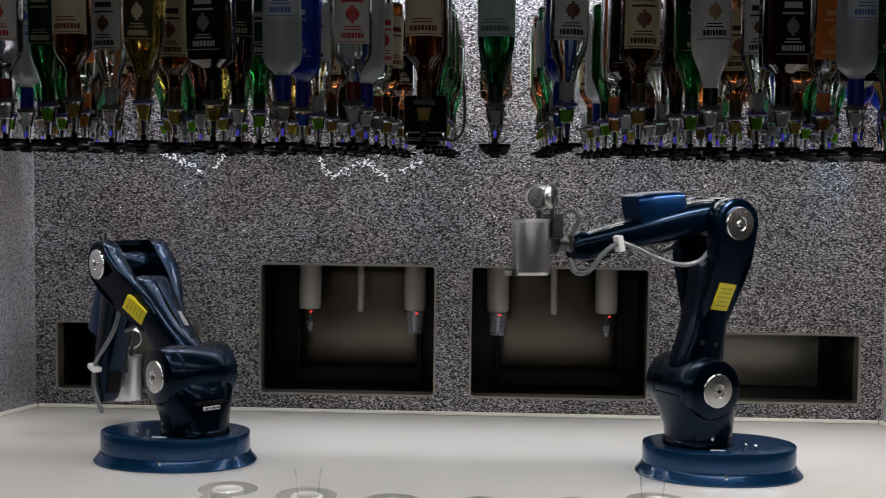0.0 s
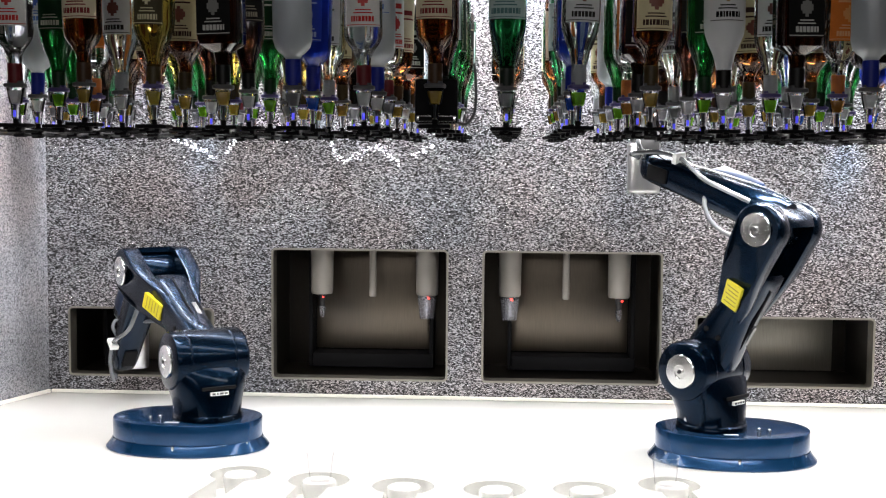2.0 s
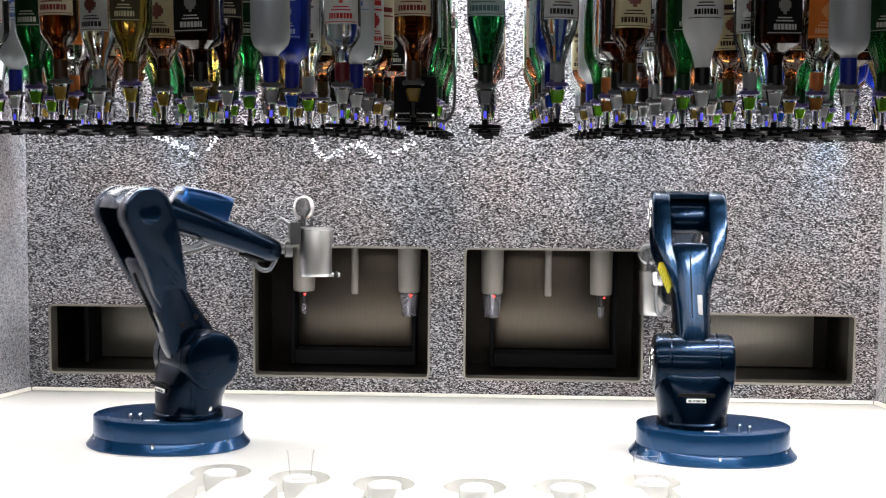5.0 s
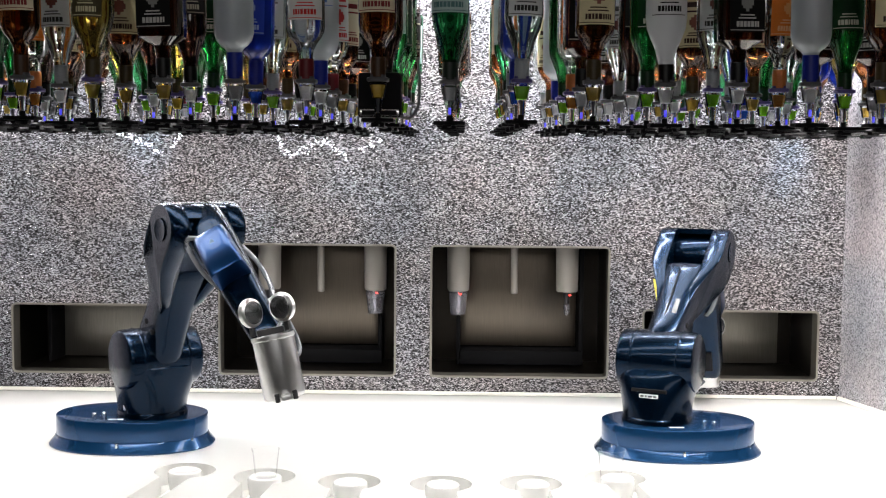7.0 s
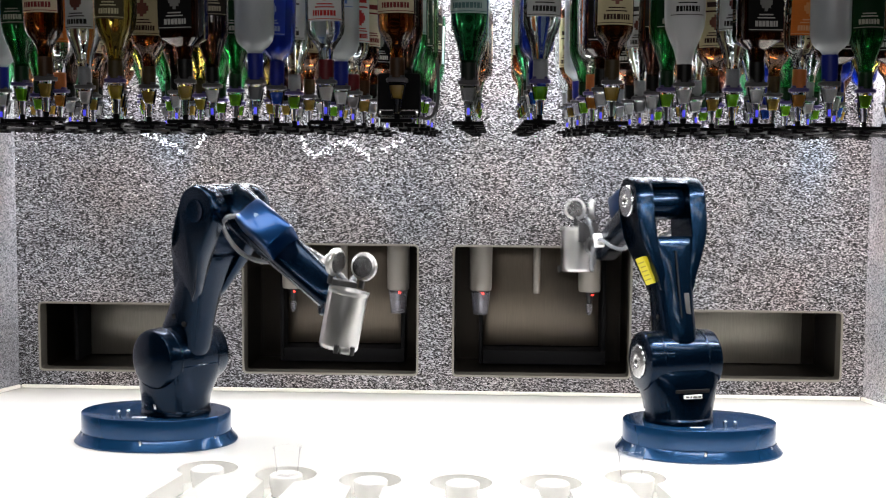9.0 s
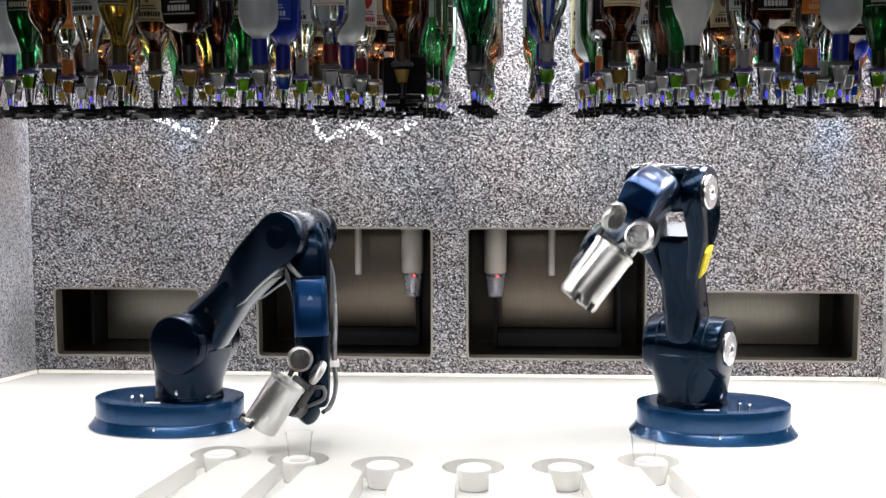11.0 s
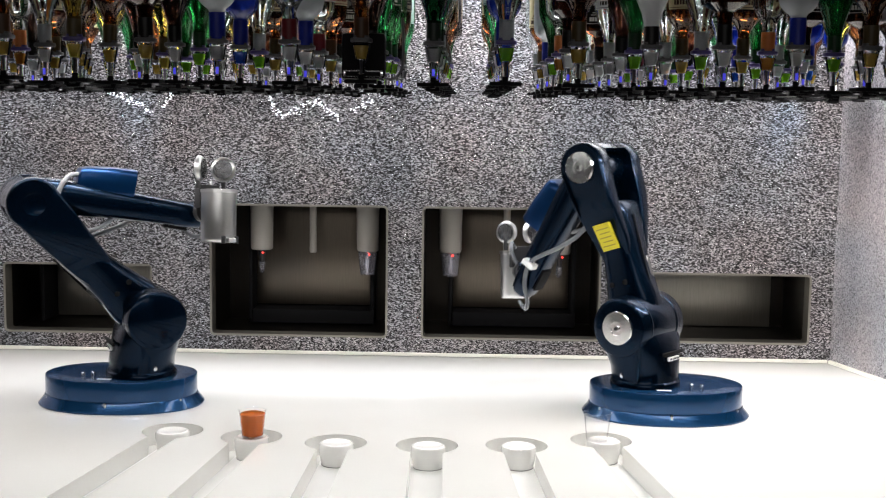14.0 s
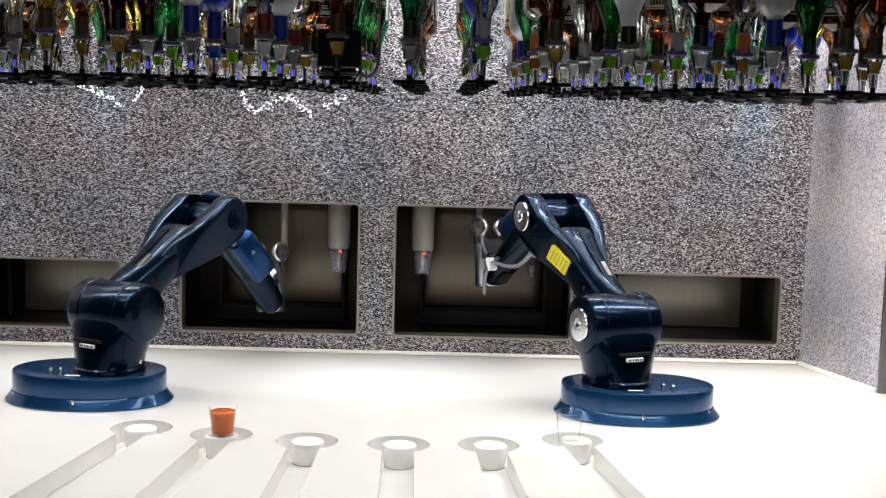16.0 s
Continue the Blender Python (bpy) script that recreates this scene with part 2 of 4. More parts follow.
M_MESH = plain("dark_steel_mesh", (0.11, 0.11, 0.115), 0.25, 1.0, grain=0.25, scale=300, bump=0.3)
M_RED = plain("red_led", (0.6, 0.02, 0.02), 0.3, glow=(1.0, 0.04, 0.03), power=4.0)
M_BLUELED = plain("blue_led_tip", (0.1, 0.1, 0.5), 0.2, glow=(0.08, 0.07, 1.0), power=0.55)
# Glow imitates light cast on the wall; no lamp stands there.
M_ZIG = plain("glowing_caustic", (0.9, 0.9, 0.95), 0.3, glow=(0.9, 0.95, 1.0), power=1.5)
M_DARKROOM = plain("dark_panelling", (0.05, 0.045, 0.045), 0.6, grain=0.15, scale=20)
M_CARPET = plain("dark_carpet", (0.03, 0.025, 0.03), 0.9, grain=0.3)
M_PLATE = plain("black_plastic_plate", (0.004, 0.004, 0.005), 0.75, spec=0.12, grain=0.15)
M_CAPGREY = plain("grey_plastic_collar", (0.08, 0.08, 0.085), 0.5, spec=0.3, grain=0.1)
M_CAPVIOLET = plain("violet_plastic_collar", (0.06, 0.045, 0.16), 0.4, grain=0.1)


# ---------- mesh helpers ----------
def finish(bm, name, material, angle=38):
    bmesh.ops.recalc_face_normals(bm, faces=bm.faces)
    me = bpy.data.meshes.new(name)
    bm.to_mesh(me)
    bm.free()
    me.materials.append(material)
    me.shade_smooth()
    me.set_sharp_from_angle(angle=radians(angle))
    return me


def part(name, bm, material, parent=None, label="", at=None):
    ob = new(name, finish(bm, name, material))
    ob.parent = parent
    if at is not None:
        ob.matrix_basis = at
    return tagged(ob, label) if label else ob


def thing(name, m, label, category, group="", kind=""):
    ob = new(name)
    ob.empty_display_size = 0.05
    ob.matrix_basis = m
    return tagged(ob, label, category, group, kind)


def box(bm, x0, x1, y0, y1, z0, z1, bevel=0.0, seg=2):
    r = bmesh.ops.create_cube(bm, size=1.0)
    for v in r["verts"]:
        v.co = Vector((x0 if v.co.x < 0 else x1, y0 if v.co.y < 0 else y1, z0 if v.co.z < 0 else z1))
    if bevel:
        es = {e for v in r["verts"] for e in v.link_edges}
        bmesh.ops.bevel(bm, geom=list(es), offset=bevel, segments=seg, affect="EDGES", profile=0.6)
    return bm


def loft(bm, rings, closed=True, caps=True):
    """Skin a row of rings, each a list of points."""
    vs = [[bm.verts.new(p) for p in ring] for ring in rings]
    n = len(vs[0])
    for a, b in zip(vs, vs[1:]):
        for i in range(n if closed else n - 1):
            j = (i + 1) % n
            bm.faces.new((a[i], a[j], b[j], b[i]))
    if caps:
        bm.faces.new(vs[0][::-1])
        bm.faces.new(vs[-1])
    return bm


def oval(c, u, v, a, b, power=2.0, n=28):
    """A ring round c in the plane of u and v: power 2 is an ellipse, higher is a rounded box."""
    out = []
    for i in range(n):
        t = 2 * math.pi * i / n
        ct, st = math.cos(t), math.sin(t)
        x = math.copysign(abs(ct) ** (2 / power), ct) * a
        y = math.copysign(abs(st) ** (2 / power), st) * b
        out.append(Vector(c) + Vector(u) * x + Vector(v) * y)
    return out


X, Y, Z = Vector((1, 0, 0)), Vector((0, 1, 0)), Vector((0, 0, 1))


def turned(bm, profile, c=(0, 0, 0), axis="z", n=28, caps=True):
    """A turned body: profile of (radius, height) along an axis."""
    u, v, w = {"z": (X, Y, Z), "y": (Z, X, Y), "x": (Y, Z, X)}[axis]
    return loft(bm, [oval(Vector(c) + w * h, u, v, r, r, 2, n) for r, h in profile], caps=caps)


def drum(bm, c, r, h0, h1, axis, edge=0.008, n=32):
    """A drum with rounded rims."""
    k = edge * 0.3
    return turned(bm, [(r - edge, h0), (r - k, h0 + k), (r, h0 + edge), (r, h1 - edge), (r - k, h1 - k), (r - edge, h1)], c, axis, n)


def tube(bm, pts, r, n=10, steps=8):
    """A round hose through points, smoothed."""
    pts = [Vector(p) for p in pts]
    path = []
    for i in range(len(pts) - 1):
        p0, p1, p2, p3 = pts[max(i - 1, 0)], pts[i], pts[i + 1], pts[min(i + 2, len(pts) - 1)]
        for s in range(steps):
            t = s / steps
            path.append(0.5 * ((2 * p1) + (p2 - p0) * t + (2 * p0 - 5 * p1 + 4 * p2 - p3) * t * t + (3 * p1 - p0 - 3 * p2 + p3) * t ** 3))
    path.append(pts[-1])
    rings, u = [], Vector((0.3, 0.5, 0.8))
    for i, p in enumerate(path):
        d = (path[min(i + 1, len(path) - 1)] - path[max(i - 1, 0)]).normalized()
        u = (u - d * u.dot(d)).normalized()
        rings.append(oval(p, u, d.cross(u), r, r, 2, n))
    return loft(bm, rings)


def cut(ob, cutters):
    """Cut openings into a mesh for good; the cutters go."""
    for c in cutters:
        md = ob.modifiers.new("cut", "BOOLEAN")
        md.operation, md.object, md.solver = "DIFFERENCE", c, "EXACT"
    dg = bpy.context.evaluated_depsgraph_get()
    me = bpy.data.meshes.new_from_object(ob.evaluated_get(dg))
    ob.modifiers.clear()
    ob.data = me
    me.shade_smooth()
    me.set_sharp_from_angle(angle=radians(35))
    for c in cutters:
        bpy.data.objects.remove(c)


# ---------- setting ----------
NICHES = [(-1.427, -0.925, 0.063, 0.297), (-0.719, -0.121, 0.063, 0.508), (0.001, 0.601, 0.063, 0.508), (0.72, 1.309, 0.063, 0.297)]


def rounded(x0, x1, z0, z1, y, grow, r):
    """A ring of a rounded rectangle in the wall's plane."""
    out = []
    for cx, cz, start in ((x1 - r, z1 - r, 0), (x0 + r, z1 - r, 90), (x0 + r, z0 + r, 180), (x1 - r, z0 + r, 270)):
        for k in range(6):
            t = radians(start + 18 * k)
            out.append(Vector((cx + (r + grow) * math.cos(t), y, cz + (r + grow) * math.sin(t))))
    return out


def build_setting():
    bm = box(bmesh.new(), -1.502, 1.387, WALL_Y, WALL_Y + 0.04, -0.02, 2.2)
    wall = tagged(part("wall_back", bm, M_FLAKE), "silver wall of glittering flaked laminate", "wall", kind="structure")
    cutters = []
    for x0, x1, z0, z1 in NICHES:
        c = bmesh.new()
        box(c, x0, x1, WALL_Y - 0.05, WALL_Y + 0.1, z0, z1)
        es = [e for e in c.edges if abs(e.verts[0].co.y - e.verts[1].co.y) > 0.1]
        bmesh.ops.bevel(c, geom=es, offset=0.014, segments=4, affect="EDGES", profile=0.5)
        cutters.append(part("cutter", c, M_FLAKE))
    cut(wall, cutters)
    # panel joints of the wall: thin strips standing proud
    for x, z0, z1 in ((0.584, 0.53, 2.2), (-0.06, 0.53, 2.2), (-0.82, 0.02, 2.2)):
        part("panel_joint", box(bmesh.new(), x - 0.012, x + 0.012, WALL_Y - 0.0035, WALL_Y + 0.002, z0, z1, 0.001, 1), M_FLAKE, wall)
    # side walls, splayed towards the room
    for name, x, sx in (("wall_left", -1.502, -1), ("wall_right", 1.387, 1)):
        bm = bmesh.new()
        k = 0.36 if sx < 0 else 0.297
        d = 0.414 if sx > 0 else 0.9
        pts = [(x, WALL_Y), (x + sx * k * d, WALL_Y - d), (x + sx * (k * d + 0.04), WALL_Y - d + 0.01), (x + sx * 0.045, WALL_Y + 0.03)]
        loft(bm, [[Vector((*p, -0.02)) for p in pts], [Vector((*p, 2.2)) for p in pts]])
        tagged(part(name, bm, M_SIDE_LIT), "silver side wall of fine flaked laminate, light painted in", "wall", kind="structure")
        foot = bmesh.new()
        low = [(x - sx * 0.011, WALL_Y - 0.017), (x + sx * (k * d - 0.011), WALL_Y - d + 0.002), (x + sx * k * d - sx * 0.002, WALL_Y - d + 0.004), (x - sx * 0.002, WALL_Y - 0.012)]
        loft(foot, [[Vector((*p, 0.001)) for p in low], [Vector((*p, 0.012)) for p in low]])
        tagged(part("trim_" + name[5:] + "_foot", foot, M_STRIP), "cream strip where the counter meets the side wall", "trim", kind="structure")
        if sx > 0:
            ex, ey = x + sx * k * d, WALL_Y - d
            tagged(part("trim_right", box(bmesh.new(), ex - 0.004, ex + 0.03, ey - 0.016, ey - 0.002, 0.0, 2.2, 0.003), M_TRIM), "grey metal edge trim of the side wall", "trim", kind="structure")
            tagged(part("wall_front_right", box(bmesh.new(), ex + 0.032, ex + 1.6, ey - 0.01, ey + 0.03, 0.0, 2.2), M_SIDE_LIT), "silver laminate wall return", "wall", kind="structure")
    # niches
    for i, (x0, x1, z0, z1) in enumerate(NICHES):
        deep = 0.36
        nb = bmesh.new()
        t = 0.012
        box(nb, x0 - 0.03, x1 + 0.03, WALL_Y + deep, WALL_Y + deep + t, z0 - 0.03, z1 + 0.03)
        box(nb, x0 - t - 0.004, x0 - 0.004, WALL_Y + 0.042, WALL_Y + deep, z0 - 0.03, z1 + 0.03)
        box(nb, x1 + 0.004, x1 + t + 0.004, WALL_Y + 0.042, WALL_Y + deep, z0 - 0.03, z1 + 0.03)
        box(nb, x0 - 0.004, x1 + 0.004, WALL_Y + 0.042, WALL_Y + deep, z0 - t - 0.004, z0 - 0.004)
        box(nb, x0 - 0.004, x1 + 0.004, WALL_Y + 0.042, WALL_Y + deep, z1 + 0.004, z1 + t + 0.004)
        niche = tagged(part("niche_%d" % (i + 1), nb, M_STEEL_SHADED), "recessed niche lined with brushed steel, darkened for its shade", "niche", kind="structure")
        # thin rounded frame in the opening
        fr = bmesh.new()
        outer = [rounded(x0, x1, z0, z1, y, e, 0.013) for y, e in
                 ((WALL_Y - 0.003, 0.004), (WALL_Y - 0.003, -0.003), (WALL_Y + 0.06, -0.003), (WALL_Y + 0.06, -0.001), (WALL_Y - 0.001, 0.001), (WALL_Y - 0.001, 0.004))]
        loft(fr, outer + [outer[0]], caps=False)
        part("niche_frame", fr, M_STEEL_PALE, niche)
        if z1 > 0.4:
            part("inner_shelf", box(bmesh.new(), x0 + 0.1, x1 - 0.06, WALL_Y + 0.24, WALL_Y + 0.352, z0, z0 + 0.05, 0.004), M_BLACK_SHADE, niche, "dark ledge at the back")
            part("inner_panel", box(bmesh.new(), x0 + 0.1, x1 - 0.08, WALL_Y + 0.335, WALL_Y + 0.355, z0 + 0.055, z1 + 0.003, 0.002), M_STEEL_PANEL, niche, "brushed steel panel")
            part("niche_post", box(bmesh.new(), x0 + 0.085, x0 + 0.098, WALL_Y + 0.25, WALL_Y + 0.355, z0, z1 + 0.003, 0.002), M_BLACK_SHADE, niche)
            part("niche_post", box(bmesh.new(), x1 - 0.075, x1 - 0.06, WALL_Y + 0.25, WALL_Y + 0.355, z0, z1 + 0.003, 0.002), M_BLACK_SHADE, niche)
        else:
            # Pale panel: the low niche's light is put into the steel's colour.
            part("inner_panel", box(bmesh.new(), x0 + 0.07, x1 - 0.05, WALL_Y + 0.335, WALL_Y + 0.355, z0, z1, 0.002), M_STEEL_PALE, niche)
            part("niche_post", box(bmesh.new(), x0 + 0.055, x0 + 0.067, WALL_Y + 0.2, WALL_Y + 0.355, z0, z1, 0.002), M_BLACK_SHADE, niche)
    # room round the bar
    tagged(part("floor", box(bmesh.new(), -4, 4, -3.5, 4.8, -0.96, -0.9), M_CARPET), "dark carpeted floor of the bar room", "floor", kind="structure")
    tagged(part("ceiling", box(bmesh.new(), -4, 4, -3.5, 4.8, 2.25, 2.3), M_DARKROOM), "dark ceiling of the bar room", "ceiling", kind="structure")
    for name, b in (("wall_room_back", (-4, 4, -3.55, -3.5)), ("wall_room_left", (-4.05, -4, -3.5, 4.8)), ("wall_room_right", (4, 4.05, -3.5, 4.8)), ("wall_room_far", (-4, 4, 4.8, 4.85))):
        tagged(part(name, box(bmesh.new(), *b, -0.9, 2.25), M_DARKROOM), "dark panelled room wall", "wall", kind="structure")


SLOTS = [(-0.605, 3.20, 0.172), (-0.392, 3.155, 0.107), (-0.172, 3.115, 0.025), (0.058, 3.105, -0.017), (0.283, 3.12, -0.072), (0.502, 3.185, -0.152)]
DEEP = 0.052


def build_table():
    table = part("bar_counter_top", box(bmesh.new(), -2.6, 2.6, 2.2, WALL_Y - 0.002, -0.09, 0.0, 0.003), M_TABLE)
    tagged(table, "glossy white solid-surface bar counter with six slots", "counter")
    cutters = []
    for x, y, k in SLOTS:
        c = bmesh.new()
        turned(c, [(0.078, -DEEP), (0.078, 0.02)], (x, y, 0), n=48)
        cutters.append(part("cutter", c, M_TABLE))
        c = bmesh.new()
        w, end = 0.0395, 2.1
        ring = lambda z: [Vector((x - w, y, z)), Vector((x + w, y, z)), Vector((x + w - k * (y - end), end, z)), Vector((x - w - k * (y - end), end, z))]
        loft(c, [ring(-DEEP + 0.0005), ring(0.021)])
        cutters.append(part("cutter", c, M_TABLE))
    cut(table, cutters)
    tagged(part("trim_upstand", box(bmesh.new(), -1.49, 1.375, WALL_Y - 0.016, WALL_Y - 0.003, 0.001, 0.012, 0.003), M_STRIP), "cream strip where the counter meets the wall", "trim", kind="structure")
    tagged(part("counter_front", box(bmesh.new(), -2.6, 2.6, 2.24, 2.3, -0.9, -0.092), M_DARKROOM), "dark front panel under the counter", "panel", kind="structure")
    for x, y, k in SLOTS:
        bm = bmesh.new()
        w, end = 0.039, 2.2
        ring = lambda z: [Vector((x - w, y, z)), Vector((x + w, y, z)), Vector((x + w - k * (y - end), end, z)), Vector((x - w - k * (y - end), end, z))]
        loft(bm, [ring(-DEEP + 0.001), ring(-DEEP + 0.003)])
        part("slot_liner", bm, M_SLOT, table, "white slot floor")
        puck = thing("cup_puck", pose(x + 0.004, y - 0.022, -DEEP + 0.001), "round white acrylic cup puck in a counter slot", "puck", "cup pucks in the counter")
        bm = bmesh.new()
        turned(bm, [(0.036, 0), (0.0375, 0.003), (0.0425, 0.03), (0.0435, DEEP - 0.002), (0.041, DEEP + 0.004), (0.036, DEEP + 0.006), (0.034, DEEP + 0.0045)], n=36)
        part("puck_body", bm, M_PUCK, puck)
        bm = bmesh.new()
        turned(bm, [(0.0385, 0.0), (0.0385, 0.003), (0.0355, 0.003)], n=36)
        part("foot_ring", bm, M_TRIM, puck)


def build_cup(x, y, z, name, label):
    cup = thing(name, pose(x, y, z), label, "cup")
    bm = bmesh.new()
    turned(bm, [(0.026, 0), (0.0275, 0.004), (0.034, 0.068), (0.0365, 0.069), (0.0372, 0.072), (0.0345, 0.0725), (0.0265, 0.006), (0.02, 0.003)], n=36)
    part("cup_wall", bm, M_CUPCLEAR, cup)
    return cup


# ---------- drink dispensers in the niches ----------
def build_dispenser(x, clear):
    top, low = 0.52, 0.335
    d = thing("drink_dispenser", pose(x, WALL_Y + 0.2, 0), "grey tubular dispenser, red light, " + ("clear funnel" if clear else "dark nozzle"), "dispenser", "drink dispensers in the niches")
    bm = bmesh.new()
    turned(bm, [(0.036, low), (0.039, low + 0.006), (0.041, top)], n=28)
    part("dispenser_tube", bm, M_TUBE, d)
    bm = bmesh.new()
    if clear:
        turned(bm, [(0.033, low - 0.002), (0.034, low - 0.01), (0.026, low - 0.085), (0.023, low - 0.085), (0.031, low - 0.01)], n=28)
        part("funnel", bm, M_CUPCLEAR2, d, "clear tapered funnel")
        bm = bmesh.new()
        turned(bm, [(0.012, low - 0.001), (0.013, low - 0.05), (0.006, low - 0.075)], n=16)
        part("spout", bm, M_CHROME, d)
    else:
        turned(bm, [(0.013, low - 0.001), (0.013, low - 0.02), (0.009, low - 0.03), (0.009, low - 0.045)], n=16)
        part("nozzle", bm, M_BLACK, d)
        bm = bmesh.new()
        turned(bm, [(0.012, low - 0.046), (0.01, low - 0.075), (0.005, low - 0.085)], n=16)
        part("nozzle_tip", bm, M_CUPCLEAR2, d)
    bm = bmesh.new()
    turned(bm, [(0.002, 0), (0.0045, 0.003), (0.002, 0.006)], (0.008, -0.034, low - 0.012), n=12)
    part("indicator_light", bm, M_RED, d)


def build_thin_tube(x):
    d = thing("soda_tube", pose(x, WALL_Y + 0.2, 0), "thin grey soda tube hanging in a niche", "tube", "soda tubes in the niches")
    bm = bmesh.new()
    turned(bm, [(0.009, 0.325), (0.0125, 0.329), (0.0125, 0.52)], n=20)
    part("tube_body", bm, M_TUBE, d)


# ---------- robots ----------
ROBOTS = {"R": (0.654, 3.49), "L": (-0.762, 3.49)}
PLINTHS = {"R": (0.712, 3.49), "L": (-0.822, 3.505)}
SHOULDER_Z, UPPER, LOWER, WRIST_UP = 0.25, 0.455, 0.4425, 0.035


def build_plinth(key):
    x, y = PLINTHS[key]
    p = thing("robot_plinth", pose(x, y, 0.001), "oval metallic blue plinth with flared foot on white counter", "plinth", "robot plinths")
    bm = bmesh.new()
    loft(bm, [oval((0, 0, z), X, Y, a, a * 0.68, 2.15, 72) for a, z in ((0.200, 0.028), (0.211, 0.028), (0.212, 0.034), (0.212, 0.081), (0.2105, 0.084), (0.207, 0.085), (0.15, 0.085))])
    part("plinth_drum", bm, M_BLUE, p)
    bm = bmesh.new()
    loft(bm, [oval((0, 0, z), X, Y, a, a - 0.212 * 0.32, 2.15, 72) for a, z in ((0.2, 0.0), (0.231, 0.0), (0.2315, 0.004), (0.216, 0.024), (0.2135, 0.029), (0.2, 0.029))])
    part("plinth_foot", bm, M_BLUE, p, "flared foot ring")
    for k in range(6):
        t = 0.5 + k * math.pi / 3
        bm = bmesh.new()
        drum(bm, (0.216 * math.cos(t), 0.15 * math.sin(t), 0), 0.004, 0.012, 0.03, "z", 0.001, 10)
        part("foot_screw", bm, M_CHROME, p)
    s = -1 if key == "R" else 1
    for dx, dy in ((0.06, -0.07), (0.085, -0.08)):
        bm = bmesh.new()
        turned(bm, [(0.006, 0.085), (0.006, 0.098), (0.003, 0.1)], (-s * dx, dy, 0), n=12)
        part("plinth_bolt", bm, M_CHROME, p)
    part("plinth_tag", box(bmesh.new(), -0.04, 0.0, -0.105, -0.097, 0.0852, 0.0862, 0.0004, 1), M_WHITE, p, "small white tag")


def disc_cover(parent, c, r):
    """The turned aluminium cover of a joint, on the robot's own left side."""
    bm = bmesh.new()
    turned(bm, [(r * 0.98, -0.002), (r, 0.003), (r * 0.96, 0.006), (r * 0.42, 0.0075), (r * 0.40, 0.004), (r * 0.2, 0.004), (r * 0.18, 0.009), (r * 0.05, 0.009)], c, "y", 40)
    cover = part("joint_cover", bm, M_CHROME, parent, "turned aluminium joint cover")
    bm = bmesh.new()
    drum(bm, Vector(c) + Vector((0, 0.0076, 0)), r * 0.12, 0.0, 0.004, "y", 0.001, 12)
    part("cover_screw", bm, M_BLACK, cover)


